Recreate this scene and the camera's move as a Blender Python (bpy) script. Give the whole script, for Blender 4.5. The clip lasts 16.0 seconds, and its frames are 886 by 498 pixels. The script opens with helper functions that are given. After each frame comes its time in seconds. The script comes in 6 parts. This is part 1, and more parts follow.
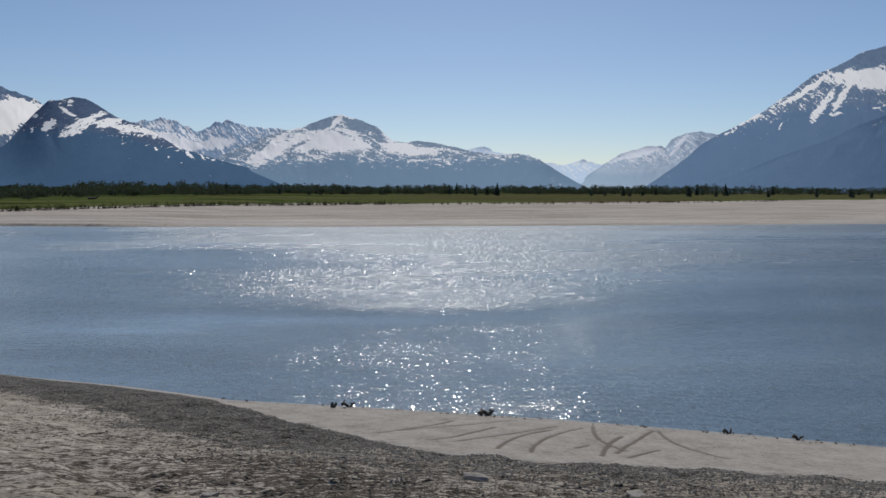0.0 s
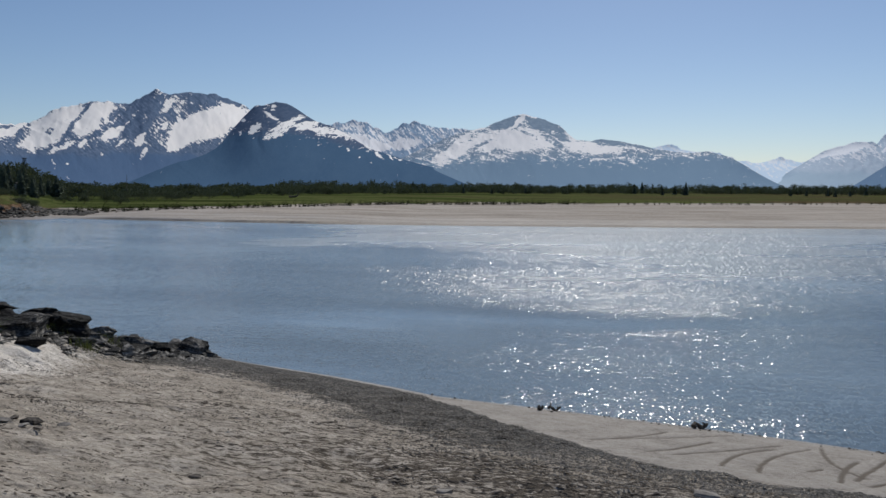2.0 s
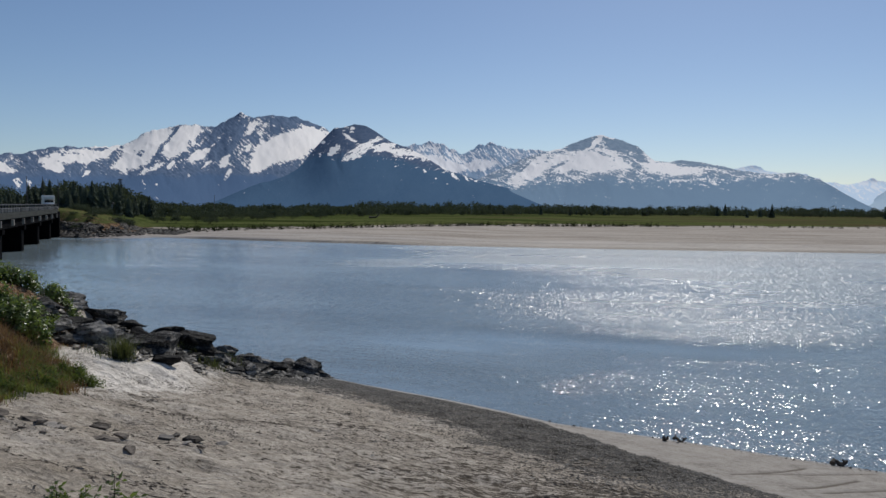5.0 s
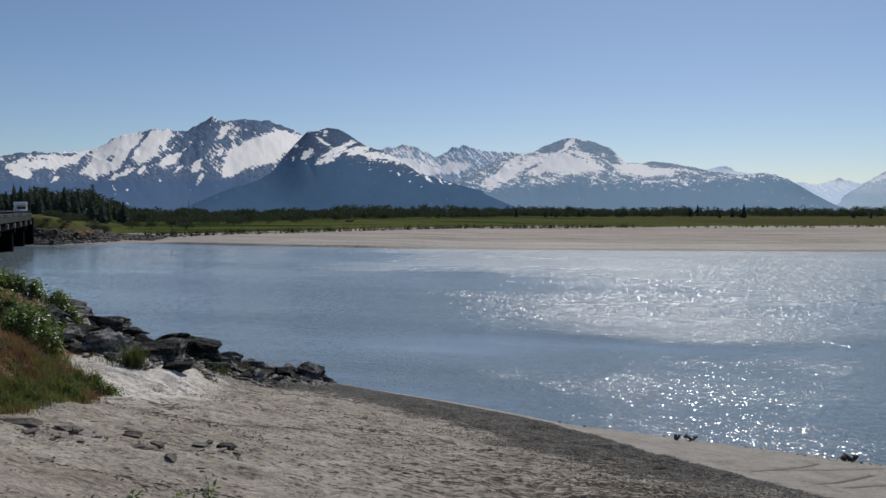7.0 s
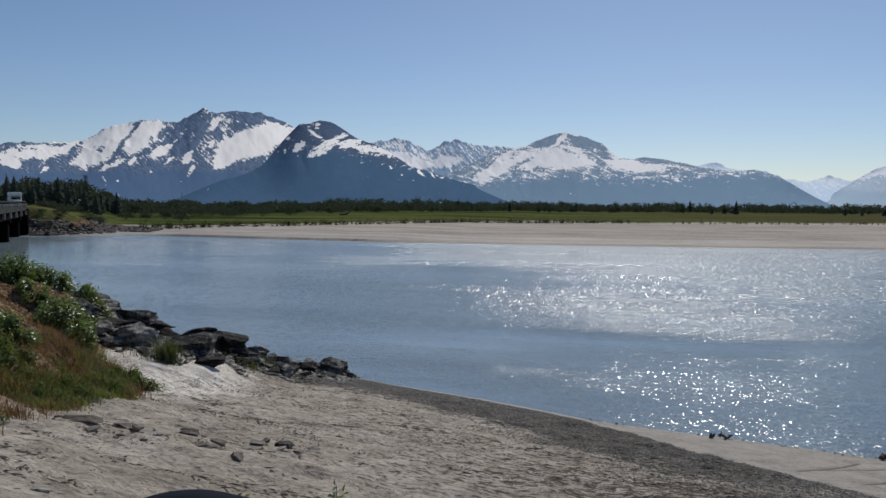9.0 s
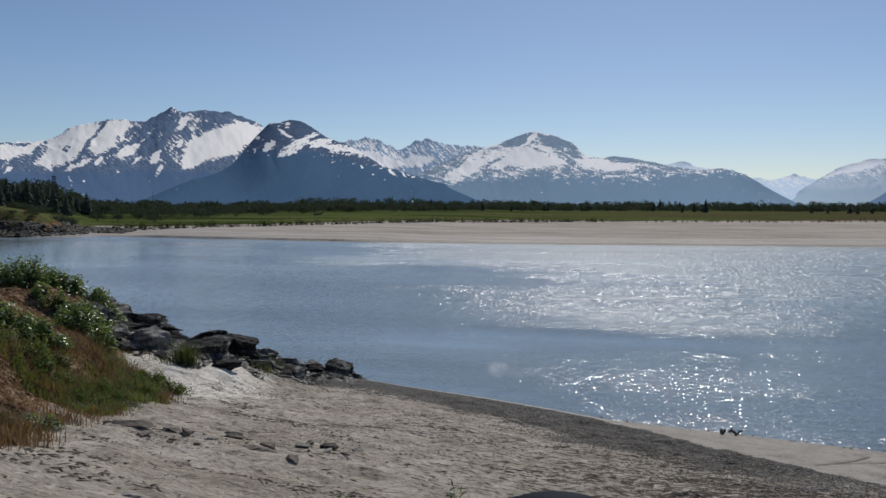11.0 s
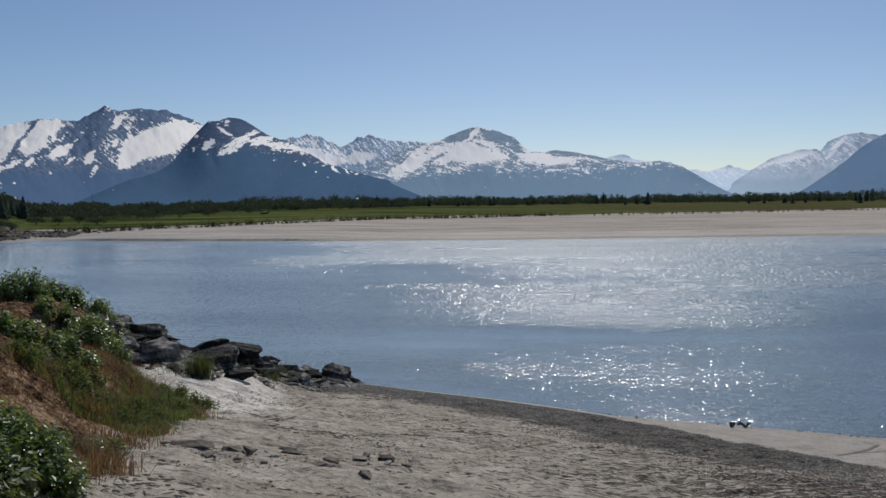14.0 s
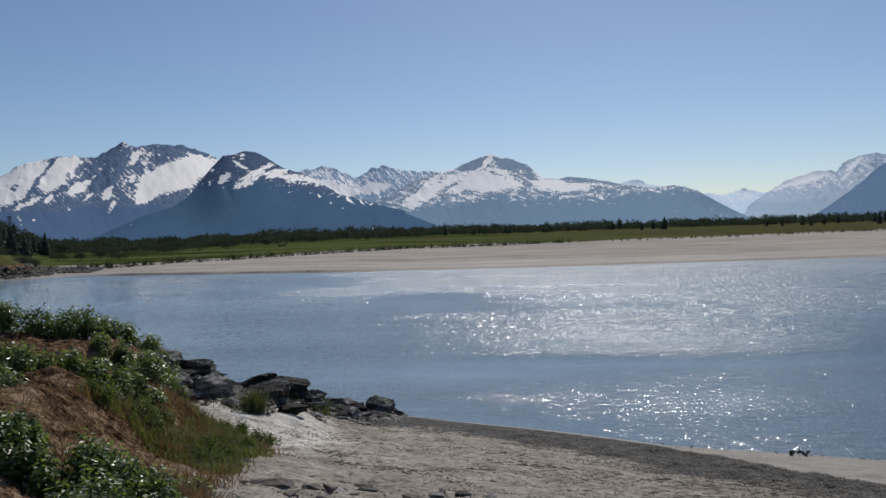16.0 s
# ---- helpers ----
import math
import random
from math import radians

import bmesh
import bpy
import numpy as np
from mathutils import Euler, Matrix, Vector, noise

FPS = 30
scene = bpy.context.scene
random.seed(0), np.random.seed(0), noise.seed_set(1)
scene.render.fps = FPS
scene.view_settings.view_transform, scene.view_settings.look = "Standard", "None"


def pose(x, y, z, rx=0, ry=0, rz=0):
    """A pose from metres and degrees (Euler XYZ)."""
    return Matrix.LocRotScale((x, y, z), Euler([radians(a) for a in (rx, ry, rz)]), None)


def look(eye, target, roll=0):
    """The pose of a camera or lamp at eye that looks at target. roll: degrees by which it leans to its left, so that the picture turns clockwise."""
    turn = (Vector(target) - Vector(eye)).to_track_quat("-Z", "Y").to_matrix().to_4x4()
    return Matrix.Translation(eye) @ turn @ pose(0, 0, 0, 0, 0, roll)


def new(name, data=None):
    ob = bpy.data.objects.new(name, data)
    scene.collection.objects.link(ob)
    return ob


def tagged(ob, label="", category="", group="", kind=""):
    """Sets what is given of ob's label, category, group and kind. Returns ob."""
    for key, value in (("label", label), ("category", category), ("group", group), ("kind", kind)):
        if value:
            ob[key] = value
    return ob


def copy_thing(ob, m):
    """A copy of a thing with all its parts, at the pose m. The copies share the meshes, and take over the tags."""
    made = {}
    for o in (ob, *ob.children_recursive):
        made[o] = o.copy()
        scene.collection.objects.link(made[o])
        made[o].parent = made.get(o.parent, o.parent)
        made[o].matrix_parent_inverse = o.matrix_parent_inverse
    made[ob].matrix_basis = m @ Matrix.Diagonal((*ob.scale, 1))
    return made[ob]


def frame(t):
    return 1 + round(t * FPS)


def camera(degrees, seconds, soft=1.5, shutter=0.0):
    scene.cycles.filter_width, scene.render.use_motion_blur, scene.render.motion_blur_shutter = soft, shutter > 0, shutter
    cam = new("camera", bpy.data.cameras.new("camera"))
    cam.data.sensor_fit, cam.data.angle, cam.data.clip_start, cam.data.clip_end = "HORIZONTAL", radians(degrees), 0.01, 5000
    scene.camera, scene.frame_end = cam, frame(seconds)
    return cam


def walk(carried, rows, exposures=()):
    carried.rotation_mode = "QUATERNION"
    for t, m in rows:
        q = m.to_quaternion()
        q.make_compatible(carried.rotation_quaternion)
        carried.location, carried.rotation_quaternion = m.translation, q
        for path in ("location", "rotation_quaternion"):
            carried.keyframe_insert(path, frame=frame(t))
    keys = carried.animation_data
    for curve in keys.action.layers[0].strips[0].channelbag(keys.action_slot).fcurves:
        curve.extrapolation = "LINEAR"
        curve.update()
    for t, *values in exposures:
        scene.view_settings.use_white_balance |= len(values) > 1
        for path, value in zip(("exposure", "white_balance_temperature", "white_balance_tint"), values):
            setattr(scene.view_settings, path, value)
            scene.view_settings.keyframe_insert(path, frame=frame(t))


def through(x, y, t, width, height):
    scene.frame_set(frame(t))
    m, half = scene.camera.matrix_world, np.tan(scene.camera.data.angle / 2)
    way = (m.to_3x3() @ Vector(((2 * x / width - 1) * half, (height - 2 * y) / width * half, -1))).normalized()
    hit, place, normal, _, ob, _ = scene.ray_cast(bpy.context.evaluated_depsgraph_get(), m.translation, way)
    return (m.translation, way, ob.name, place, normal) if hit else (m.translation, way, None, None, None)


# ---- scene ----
cam = camera(57.7, 16.0)
PATH = [
    (0, (-0.081, -0.432, 5.436), (0.088, 1.556, 5.284), 0.2),
    (0.5, (-0.217, -0.443, 5.519), (-0.207, 1.551, 5.366), 0.6),
    (1, (-0.439, -0.49, 5.522), (-0.551, 1.501, 5.367), 0.3),
    (1.5, (-0.631, -0.544, 5.528), (-0.84, 1.439, 5.372), 0.3),
    (2, (-0.8, -0.481, 5.543), (-1.076, 1.494, 5.387), 0.3),
    (2.5, (-0.961, -0.462, 5.548), (-1.31, 1.501, 5.393), 0.6),
    (3, (-1.149, -0.598, 5.569), (-1.537, 1.358, 5.414), 0.5),
    (3.5, (-1.334, -0.589, 5.564), (-1.739, 1.364, 5.411), 0.4),
    (4, (-1.536, -0.575, 5.591), (-2.008, 1.364, 5.463), 0.3),
    (6.5, (-2.594, -0.919, 5.643), (-3.007, 1.036, 5.545), 0.3),
    (7, (-2.825, -0.922, 5.632), (-3.222, 1.035, 5.534), 0.0),
    (7.5, (-3.091, -0.916, 5.662), (-3.476, 1.045, 5.567), 0.2),
    (8, (-3.339, -1.022, 5.672), (-3.709, 0.941, 5.575), -0.0),
    (8.5, (-3.626, -1.022, 5.668), (-3.978, 0.944, 5.569), -0.2),
    (9, (-3.914, -0.963, 5.664), (-4.289, 0.998, 5.551), 0.5),
    (11.5, (-5.201, -1.355, 5.76), (-5.445, 0.626, 5.646), -0.1),
    (12, (-5.478, -1.368, 5.811), (-5.636, 0.623, 5.696), -0.7),
    (12.5, (-5.782, -1.409, 5.835), (-5.867, 0.586, 5.719), -0.9),
    (13, (-6.052, -1.389, 5.836), (-6.12, 0.607, 5.715), -0.7),
    (13.5, (-6.316, -1.306, 5.853), (-6.381, 0.69, 5.735), -0.1),
    (14, (-6.596, -1.338, 5.87), (-6.764, 0.651, 5.745), -0.7),
    (14.5, (-6.847, -1.373, 5.869), (-7.013, 0.616, 5.743), -1.5),
    (15, (-7.092, -1.273, 5.911), (-7.26, 0.716, 5.784), -1.9),
    (15.5, (-7.305, -1.303, 5.921), (-7.514, 0.683, 5.816), -1.9),
    (16, (-7.452, -1.303, 5.921), (-7.656, 0.686, 5.868), -1.8),
]
walk(cam, [(t, look(eye, target, roll)) for t, eye, target, roll in PATH], exposures=[(0, -0.12, 6390, 10), (16, -0.12, 6390, 10)])

# ---- world, sun ----
SUN_AZ, SUN_EL = 6.0, 43.0
world = bpy.data.worlds.new("sky")
scene.world = world
world.use_nodes = True
wt = world.node_tree
wt.nodes.clear()
w_sky = wt.nodes.new("ShaderNodeTexSky")
w_sky.sky_type = "NISHITA"
w_sky.sun_disc = False
w_sky.sun_elevation, w_sky.sun_rotation = radians(SUN_EL), radians(SUN_AZ)
w_sky.altitude, w_sky.air_density, w_sky.dust_density, w_sky.ozone_density = 1500, 0.95, 1.2, 3.6
w_bg = wt.nodes.new("ShaderNodeBackground")
w_bg.inputs["Strength"].default_value = 0.079
w_out = wt.nodes.new("ShaderNodeOutputWorld")
wt.links.new(w_sky.outputs[0], w_bg.inputs[0])
wt.links.new(w_bg.outputs[0], w_out.inputs[0])
sun = new("sun", bpy.data.lights.new("sun", "SUN"))
sun.data.energy, sun.data.angle, sun.data.color = 3.2, radians(0.55), (1.0, 0.95, 0.87)
sun_dir = Vector((math.sin(radians(SUN_AZ)) * math.cos(radians(SUN_EL)), math.cos(radians(SUN_AZ)) * math.cos(radians(SUN_EL)), math.sin(radians(SUN_EL))))
sun.matrix_world = look(sun_dir * 50, (0, 0, 0))


# ---- noise for the land ----
def lattice(ix, iy, seed):
    h = (ix.astype(np.int64) * 374761393 + iy.astype(np.int64) * 668265263 + seed * 974634777) & 0x7FFFFFFF
    h = ((h ^ (h >> 13)) * 1274126177) & 0x7FFFFFFF
    return ((h ^ (h >> 16)) & 0xFFFF) / 65535.0


def vnoise(x, y, seed=0):
    x, y = np.broadcast_arrays(np.asarray(x, float), np.asarray(y, float))
    ix, iy = np.floor(x), np.floor(y)
    fx, fy = x - ix, y - iy
    fx, fy = fx * fx * (3 - 2 * fx), fy * fy * (3 - 2 * fy)
    a, b = lattice(ix, iy, seed), lattice(ix + 1, iy, seed)
    c, d = lattice(ix, iy + 1, seed), lattice(ix + 1, iy + 1, seed)
    return (a + (b - a) * fx) * (1 - fy) + (c + (d - c) * fx) * fy


def fbm(x, y, seed=0, octaves=4):
    total, amp, norm = 0.0, 1.0, 0.0
    for o in range(octaves):
        total = total + amp * vnoise(np.asarray(x) * 2**o, np.asarray(y) * 2**o, seed + o * 17)
        norm += amp
        amp *= 0.5
    return total / norm


def ramp01(v, lo, hi):
    k = np.clip((np.asarray(v, float) - lo) / (hi - lo), 0, 1)
    return k * k * (3 - 2 * k)


# ---- materials ----
def nodes_of(name):
    m = bpy.data.materials.new(name)
    m.use_nodes = True
    return m, m.node_tree, m.node_tree.nodes["Principled BSDF"]


def add(nt, kind, **sets):
    n = nt.nodes.new(kind)
    for k, v in sets.items():
        if k in n.inputs:
            n.inputs[k].default_value = v
    return n


def wire(nt, a, b):
    nt.links.new(a, b)


def noise_tex(nt, scale, detail=4.0, rough=0.55, vec=None, stretch=None):
    n = add(nt, "ShaderNodeTexNoise", Scale=scale, Detail=detail, Roughness=rough)
    co = nt.nodes.new("ShaderNodeTexCoord")
    src = vec if vec is not None else co.outputs["Object"]
    if stretch:
        mp = nt.nodes.new("ShaderNodeMapping")
        mp.inputs["Scale"].default_value = stretch
        wire(nt, src, mp.inputs[0])
        src = mp.outputs[0]
    wire(nt, src, n.inputs["Vector"])
    return n


def ramp(nt, fac, stops):
    r = nt.nodes.new("ShaderNodeValToRGB")
    els = r.color_ramp.elements
    while len(els) < len(stops):
        els.new(0.5)
    for e, (p, c) in zip(els, stops):
        e.position, e.color = p, (*c, 1) if len(c) == 3 else c
    wire(nt, fac, r.inputs[0])
    return r.outputs[0]


def mix(nt, fac, a, b, mode="MIX"):
    n = nt.nodes.new("ShaderNodeMix")
    n.data_type, n.blend_type = "RGBA", mode
    for sock, v in ((n.inputs[0], fac), (n.inputs[6], a), (n.inputs[7], b)):
        if isinstance(v, (int, float)):
            sock.default_value = v
        elif isinstance(v, tuple):
            sock.default_value = (*v, 1)
        else:
            wire(nt, v, sock)
    return n.outputs[2]


def calc(nt, op, a, b=0.0, c=0.0, clamp=False):
    n = nt.nodes.new("ShaderNodeMath")
    n.operation, n.use_clamp = op, clamp
    for sock, v in zip(n.inputs, (a, b, c)):
        if isinstance(v, (int, float)):
            sock.default_value = v
        else:
            wire(nt, v, sock)
    return n.outputs[0]


def bump(nt, bsdf, height, strength, distance):
    b = add(nt, "ShaderNodeBump", Strength=strength, Distance=distance)
    wire(nt, height, b.inputs["Height"])
    wire(nt, b.outputs[0], bsdf.inputs["Normal"])
    return b


def attr(nt, name):
    n = nt.nodes.new("ShaderNodeAttribute")
    n.attribute_name = name
    return n.outputs["Fac"]


def surface(name, dark, light, scale, rough=0.8, bump_size=0.01, bump_strength=0.5, fine=6.0, stretch=None, vary=0.0, spec=0.3, metal=0.0):
    """A two-scale mottled surface with relief."""
    m, nt, b = nodes_of(name)
    big = noise_tex(nt, scale, 5, 0.6, stretch=stretch)
    small = noise_tex(nt, scale * fine, 4, 0.6, stretch=stretch)
    f = calc(nt, "ADD", calc(nt, "MULTIPLY", big.outputs[0], 0.65), calc(nt, "MULTIPLY", small.outputs[0], 0.35))
    if vary:
        info = nt.nodes.new("ShaderNodeObjectInfo")
        f = calc(nt, "ADD", f, calc(nt, "MULTIPLY", calc(nt, "SUBTRACT", info.outputs["Random"], 0.5), vary))
    wire(nt, ramp(nt, f, [(0.3, dark), (0.7, light)]), b.inputs["Base Color"])
    b.inputs["Roughness"].default_value = rough
    b.inputs["Specular IOR Level"].default_value = spec
    b.inputs["Metallic"].default_value = metal
    if bump_size:
        bump(nt, b, f, bump_strength, bump_size)
    return m


def leaf_material(name, dark, light, gloss=0.45, through=0.35, spec=0.35):
    m, nt, b = nodes_of(name)
    geo = nt.nodes.new("ShaderNodeNewGeometry")
    wire(nt, ramp(nt, geo.outputs["Random Per Island"], [(0.0, dark), (0.6, tuple((p + q) / 2 for p, q in zip(dark, light))), (1.0, light)]), b.inputs["Base Color"])
    b.inputs["Roughness"].default_value = gloss
    b.inputs["Specular IOR Level"].default_value = spec
    tr = nt.nodes.new("ShaderNodeBsdfTranslucent")
    wire(nt, ramp(nt, geo.outputs["Random Per Island"], [(0.0, tuple(v * 1.3 for v in light)), (1.0, (light[0] * 2.0, light[1] * 1.9, light[2]))]), tr.inputs[0])
    ms = nt.nodes.new("ShaderNodeMixShader")
    ms.inputs[0].default_value = through
    wire(nt, b.outputs[0], ms.inputs[1])
    wire(nt, tr.outputs[0], ms.inputs[2])
    wire(nt, ms.outputs[0], nt.nodes["Material Output"].inputs[0])
    return m


# forest and rock colours come with the distance haze already mixed in
def mountain_material(name, forest, forest_lit, rock, rock_lit, snow, lie=35, speck=1.5, grain=60):
    m, nt, b = nodes_of(name)
    uv = nt.nodes.new("ShaderNodeUVMap")
    turn = nt.nodes.new("ShaderNodeMapping")
    turn.inputs["Rotation"].default_value = (0, 0, radians(lie))
    wire(nt, uv.outputs[0], turn.inputs[0])
    fine = noise_tex(nt, grain, 6, 0.68, vec=turn.outputs[0], stretch=(0.8, 1.6, 1))
    rib = noise_tex(nt, 46, 5, 0.65, vec=turn.outputs[0], stretch=(0.5, 2.0, 1))
    streak = noise_tex(nt, 24, 5, 0.62, vec=turn.outputs[0], stretch=(0.5, 2.1, 1))
    patch = noise_tex(nt, 6, 5, 0.6, vec=uv.outputs[0], stretch=(1.0, 1.3, 1))
    f = calc(nt, "ADD", calc(nt, "MULTIPLY", fine.outputs[0], 0.5), calc(nt, "MULTIPLY", patch.outputs[0], 0.5))
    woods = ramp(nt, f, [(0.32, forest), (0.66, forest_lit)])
    # lighter ribs in the rock colour stand in for lit relief
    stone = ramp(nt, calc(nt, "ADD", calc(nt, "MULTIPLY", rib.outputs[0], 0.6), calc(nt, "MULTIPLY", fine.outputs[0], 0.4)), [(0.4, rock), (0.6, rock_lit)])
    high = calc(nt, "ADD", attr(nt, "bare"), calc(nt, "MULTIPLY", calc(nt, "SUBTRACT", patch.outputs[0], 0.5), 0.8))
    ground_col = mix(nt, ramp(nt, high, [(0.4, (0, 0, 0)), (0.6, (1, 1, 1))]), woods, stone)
    sn = calc(nt, "ADD", attr(nt, "snow"), calc(nt, "ADD", calc(nt, "MULTIPLY", calc(nt, "SUBTRACT", fine.outputs[0], 0.5), speck), calc(nt, "MULTIPLY", calc(nt, "SUBTRACT", streak.outputs[0], 0.5), 1.5)))
    mask = ramp(nt, sn, [(0.47, (0, 0, 0)), (0.52, (1, 1, 1))])
    wire(nt, mix(nt, mask, ground_col, snow), b.inputs["Base Color"])
    b.inputs["Roughness"].default_value = 1.0
    b.inputs["Specular IOR Level"].default_value = 0.0
    bump(nt, b, f, 0.15, 12.0)
    return m


def ground_material():
    m, nt, b = nodes_of("ground_land")
    grain = noise_tex(nt, 11.0, 10, 0.78)
    lumps = noise_tex(nt, 1.6, 6, 0.65)
    drag = noise_tex(nt, 5.0, 6, 0.7, stretch=(0.6, 1.2, 1))
    wide = noise_tex(nt, 0.5, 5, 0.65, stretch=(0.1, 0.5, 1))
    dash = noise_tex(nt, 11.0, 7, 0.74, stretch=(0.4, 1.2, 1))
    clods = noise_tex(nt, 5.5, 3, 0.6, stretch=(0.75, 1.25, 1))
    zone = noise_tex(nt, 0.45, 4, 0.6, stretch=(0.6, 1.3, 1))
    f = calc(nt, "ADD", calc(nt, "MULTIPLY", grain.outputs[0], 0.52), calc(nt, "ADD", calc(nt, "MULTIPLY", lumps.outputs[0], 0.34), calc(nt, "MULTIPLY", drag.outputs[0], 0.14)))
    sand = ramp(nt, f, [(0.39, (0.17, 0.152, 0.127)), (0.45, (0.36, 0.325, 0.277)), (0.51, (0.45, 0.408, 0.352)), (0.58, (0.58, 0.53, 0.463))])
    pale = ramp(nt, f, [(0.4, (0.25, 0.23, 0.203)), (0.47, (0.36, 0.332, 0.296)), (0.58, (0.45, 0.418, 0.376))])
    dry = ramp(nt, f, [(0.41, (0.2, 0.18, 0.152)), (0.455, (0.56, 0.515, 0.455)), (0.57, (0.8, 0.75, 0.68))])
    gravel = ramp(nt, f, [(0.43, (0.03, 0.028, 0.025)), (0.5, (0.105, 0.098, 0.087)), (0.56, (0.25, 0.23, 0.205))])
    soil = ramp(nt, f, [(0.45, (0.02, 0.013, 0.009)), (0.485, (0.1, 0.062, 0.038)), (0.52, (0.17, 0.108, 0.066)), (0.56, (0.36, 0.255, 0.17))])
    flat = ramp(nt, calc(nt, "ADD", calc(nt, "MULTIPLY", wide.outputs[0], 0.6), calc(nt, "MULTIPLY", lumps.outputs[0], 0.4)), [(0.4, (0.3, 0.265, 0.226)), (0.5, (0.42, 0.376, 0.326)), (0.6, (0.52, 0.468, 0.41))])
    meadow_n = noise_tex(nt, 0.022, 6, 0.65, stretch=(0.4, 1.0, 1))
    meadow_f = noise_tex(nt, 0.6, 5, 0.65)
    place = nt.nodes.new("ShaderNodeTexCoord")
    axes = nt.nodes.new("ShaderNodeSeparateXYZ")
    wire(nt, place.outputs["Object"], axes.inputs[0])
    drier = calc(nt, "MULTIPLY", calc(nt, "ADD", axes.outputs[0], 60.0), 0.0006)
    mf = calc(nt, "ADD", calc(nt, "ADD", calc(nt, "MULTIPLY", meadow_n.outputs[0], 0.75), calc(nt, "MULTIPLY", meadow_f.outputs[0], 0.25)), calc(nt, "MINIMUM", drier, 0.09))
    meadow = ramp(nt, mf, [(0.38, (0.03, 0.04, 0.015)), (0.46, (0.062, 0.08, 0.026)), (0.53, (0.11, 0.125, 0.045)), (0.58, (0.068, 0.07, 0.032)), (0.66, (0.11, 0.085, 0.048))])
    wood = ramp(nt, mf, [(0.35, (0.014, 0.022, 0.011)), (0.65, (0.045, 0.055, 0.022))])

    def soft(name, width=0.35, amount=0.5):
        v = calc(nt, "ADD", attr(nt, name), calc(nt, "MULTIPLY", calc(nt, "SUBTRACT", f, 0.5), amount))
        return ramp(nt, v, [(0.5 - width / 2, (0, 0, 0)), (0.5 + width / 2, (1, 1, 1))])

    litter = calc(nt, "ADD", dash.outputs[0], calc(nt, "ADD", calc(nt, "MULTIPLY", attr(nt, "fleck"), 0.12), calc(nt, "MULTIPLY", calc(nt, "SUBTRACT", zone.outputs[0], 0.5), 0.22)))
    col = mix(nt, ramp(nt, litter, [(0.6, (0, 0, 0)), (0.645, (0.85, 0.85, 0.85))]), sand, (0.06, 0.049, 0.038))
    col = mix(nt, 1.0, col, ramp(nt, zone.outputs[0], [(0.34, (0.77, 0.745, 0.71)), (0.6, (1.02, 1.01, 1.0))]), "MULTIPLY")
    scatter = calc(nt, "ADD", attr(nt, "gravel"), calc(nt, "ADD", calc(nt, "MULTIPLY", calc(nt, "SUBTRACT", dash.outputs[0], 0.5), 2.2), calc(nt, "MULTIPLY", calc(nt, "SUBTRACT", lumps.outputs[0], 0.5), 1.6)))
    col = mix(nt, ramp(nt, scatter, [(0.42, (0, 0, 0)), (0.6, (1, 1, 1))]), col, gravel)
    col = mix(nt, soft("pale", 0.3, 1.4), col, pale)
    col = mix(nt, soft("dry", 0.5, 2.2), col, dry)
    col = mix(nt, soft("track", 0.5, 0.5), col, (0.19, 0.167, 0.142))
    col = mix(nt, attr(nt, "farside"), col, flat)
    col = mix(nt, soft("soil", 0.3, 0.9), col, soil)
    wet = soft("wet", 0.6, 0.3)
    col = mix(nt, calc(nt, "MULTIPLY", wet, 0.55), col, (0.12, 0.105, 0.09))
    edge = calc(nt, "ADD", attr(nt, "meadow"), calc(nt, "MULTIPLY", calc(nt, "SUBTRACT", meadow_f.outputs[0], 0.5), 0.8))
    col = mix(nt, ramp(nt, edge, [(0.42, (0, 0, 0)), (0.58, (1, 1, 1))]), col, meadow)
    col = mix(nt, attr(nt, "wood"), col, wood)
    wire(nt, col, b.inputs["Base Color"])
    rgh = nt.nodes.new("ShaderNodeMapRange")
    rgh.inputs["To Min"].default_value, rgh.inputs["To Max"].default_value = 0.95, 0.45
    wire(nt, wet, rgh.inputs[0])
    wire(nt, rgh.outputs[0], b.inputs["Roughness"])
    wire(nt, calc(nt, "MULTIPLY", wet, 0.35), b.inputs["Specular IOR Level"])
    lump = ramp(nt, clods.outputs[0], [(0.4, (0, 0, 0)), (0.47, (0.35, 0.35, 0.35)), (0.53, (0.6, 0.6, 0.6)), (0.58, (1, 1, 1))])
    trodden = ramp(nt, zone.outputs[0], [(0.4, (1, 1, 1)), (0.58, (0.25, 0.25, 0.25))])
    rough_sand = calc(nt, "MULTIPLY", calc(nt, "MULTIPLY", lump, trodden), calc(nt, "SUBTRACT", 0.34, calc(nt, "MULTIPLY", attr(nt, "pale"), 0.3)))
    bump(nt, b, calc(nt, "ADD", rough_sand, calc(nt, "SUBTRACT", f, calc(nt, "MULTIPLY", litter, 0.1))), 0.85, 0.1)
    return m


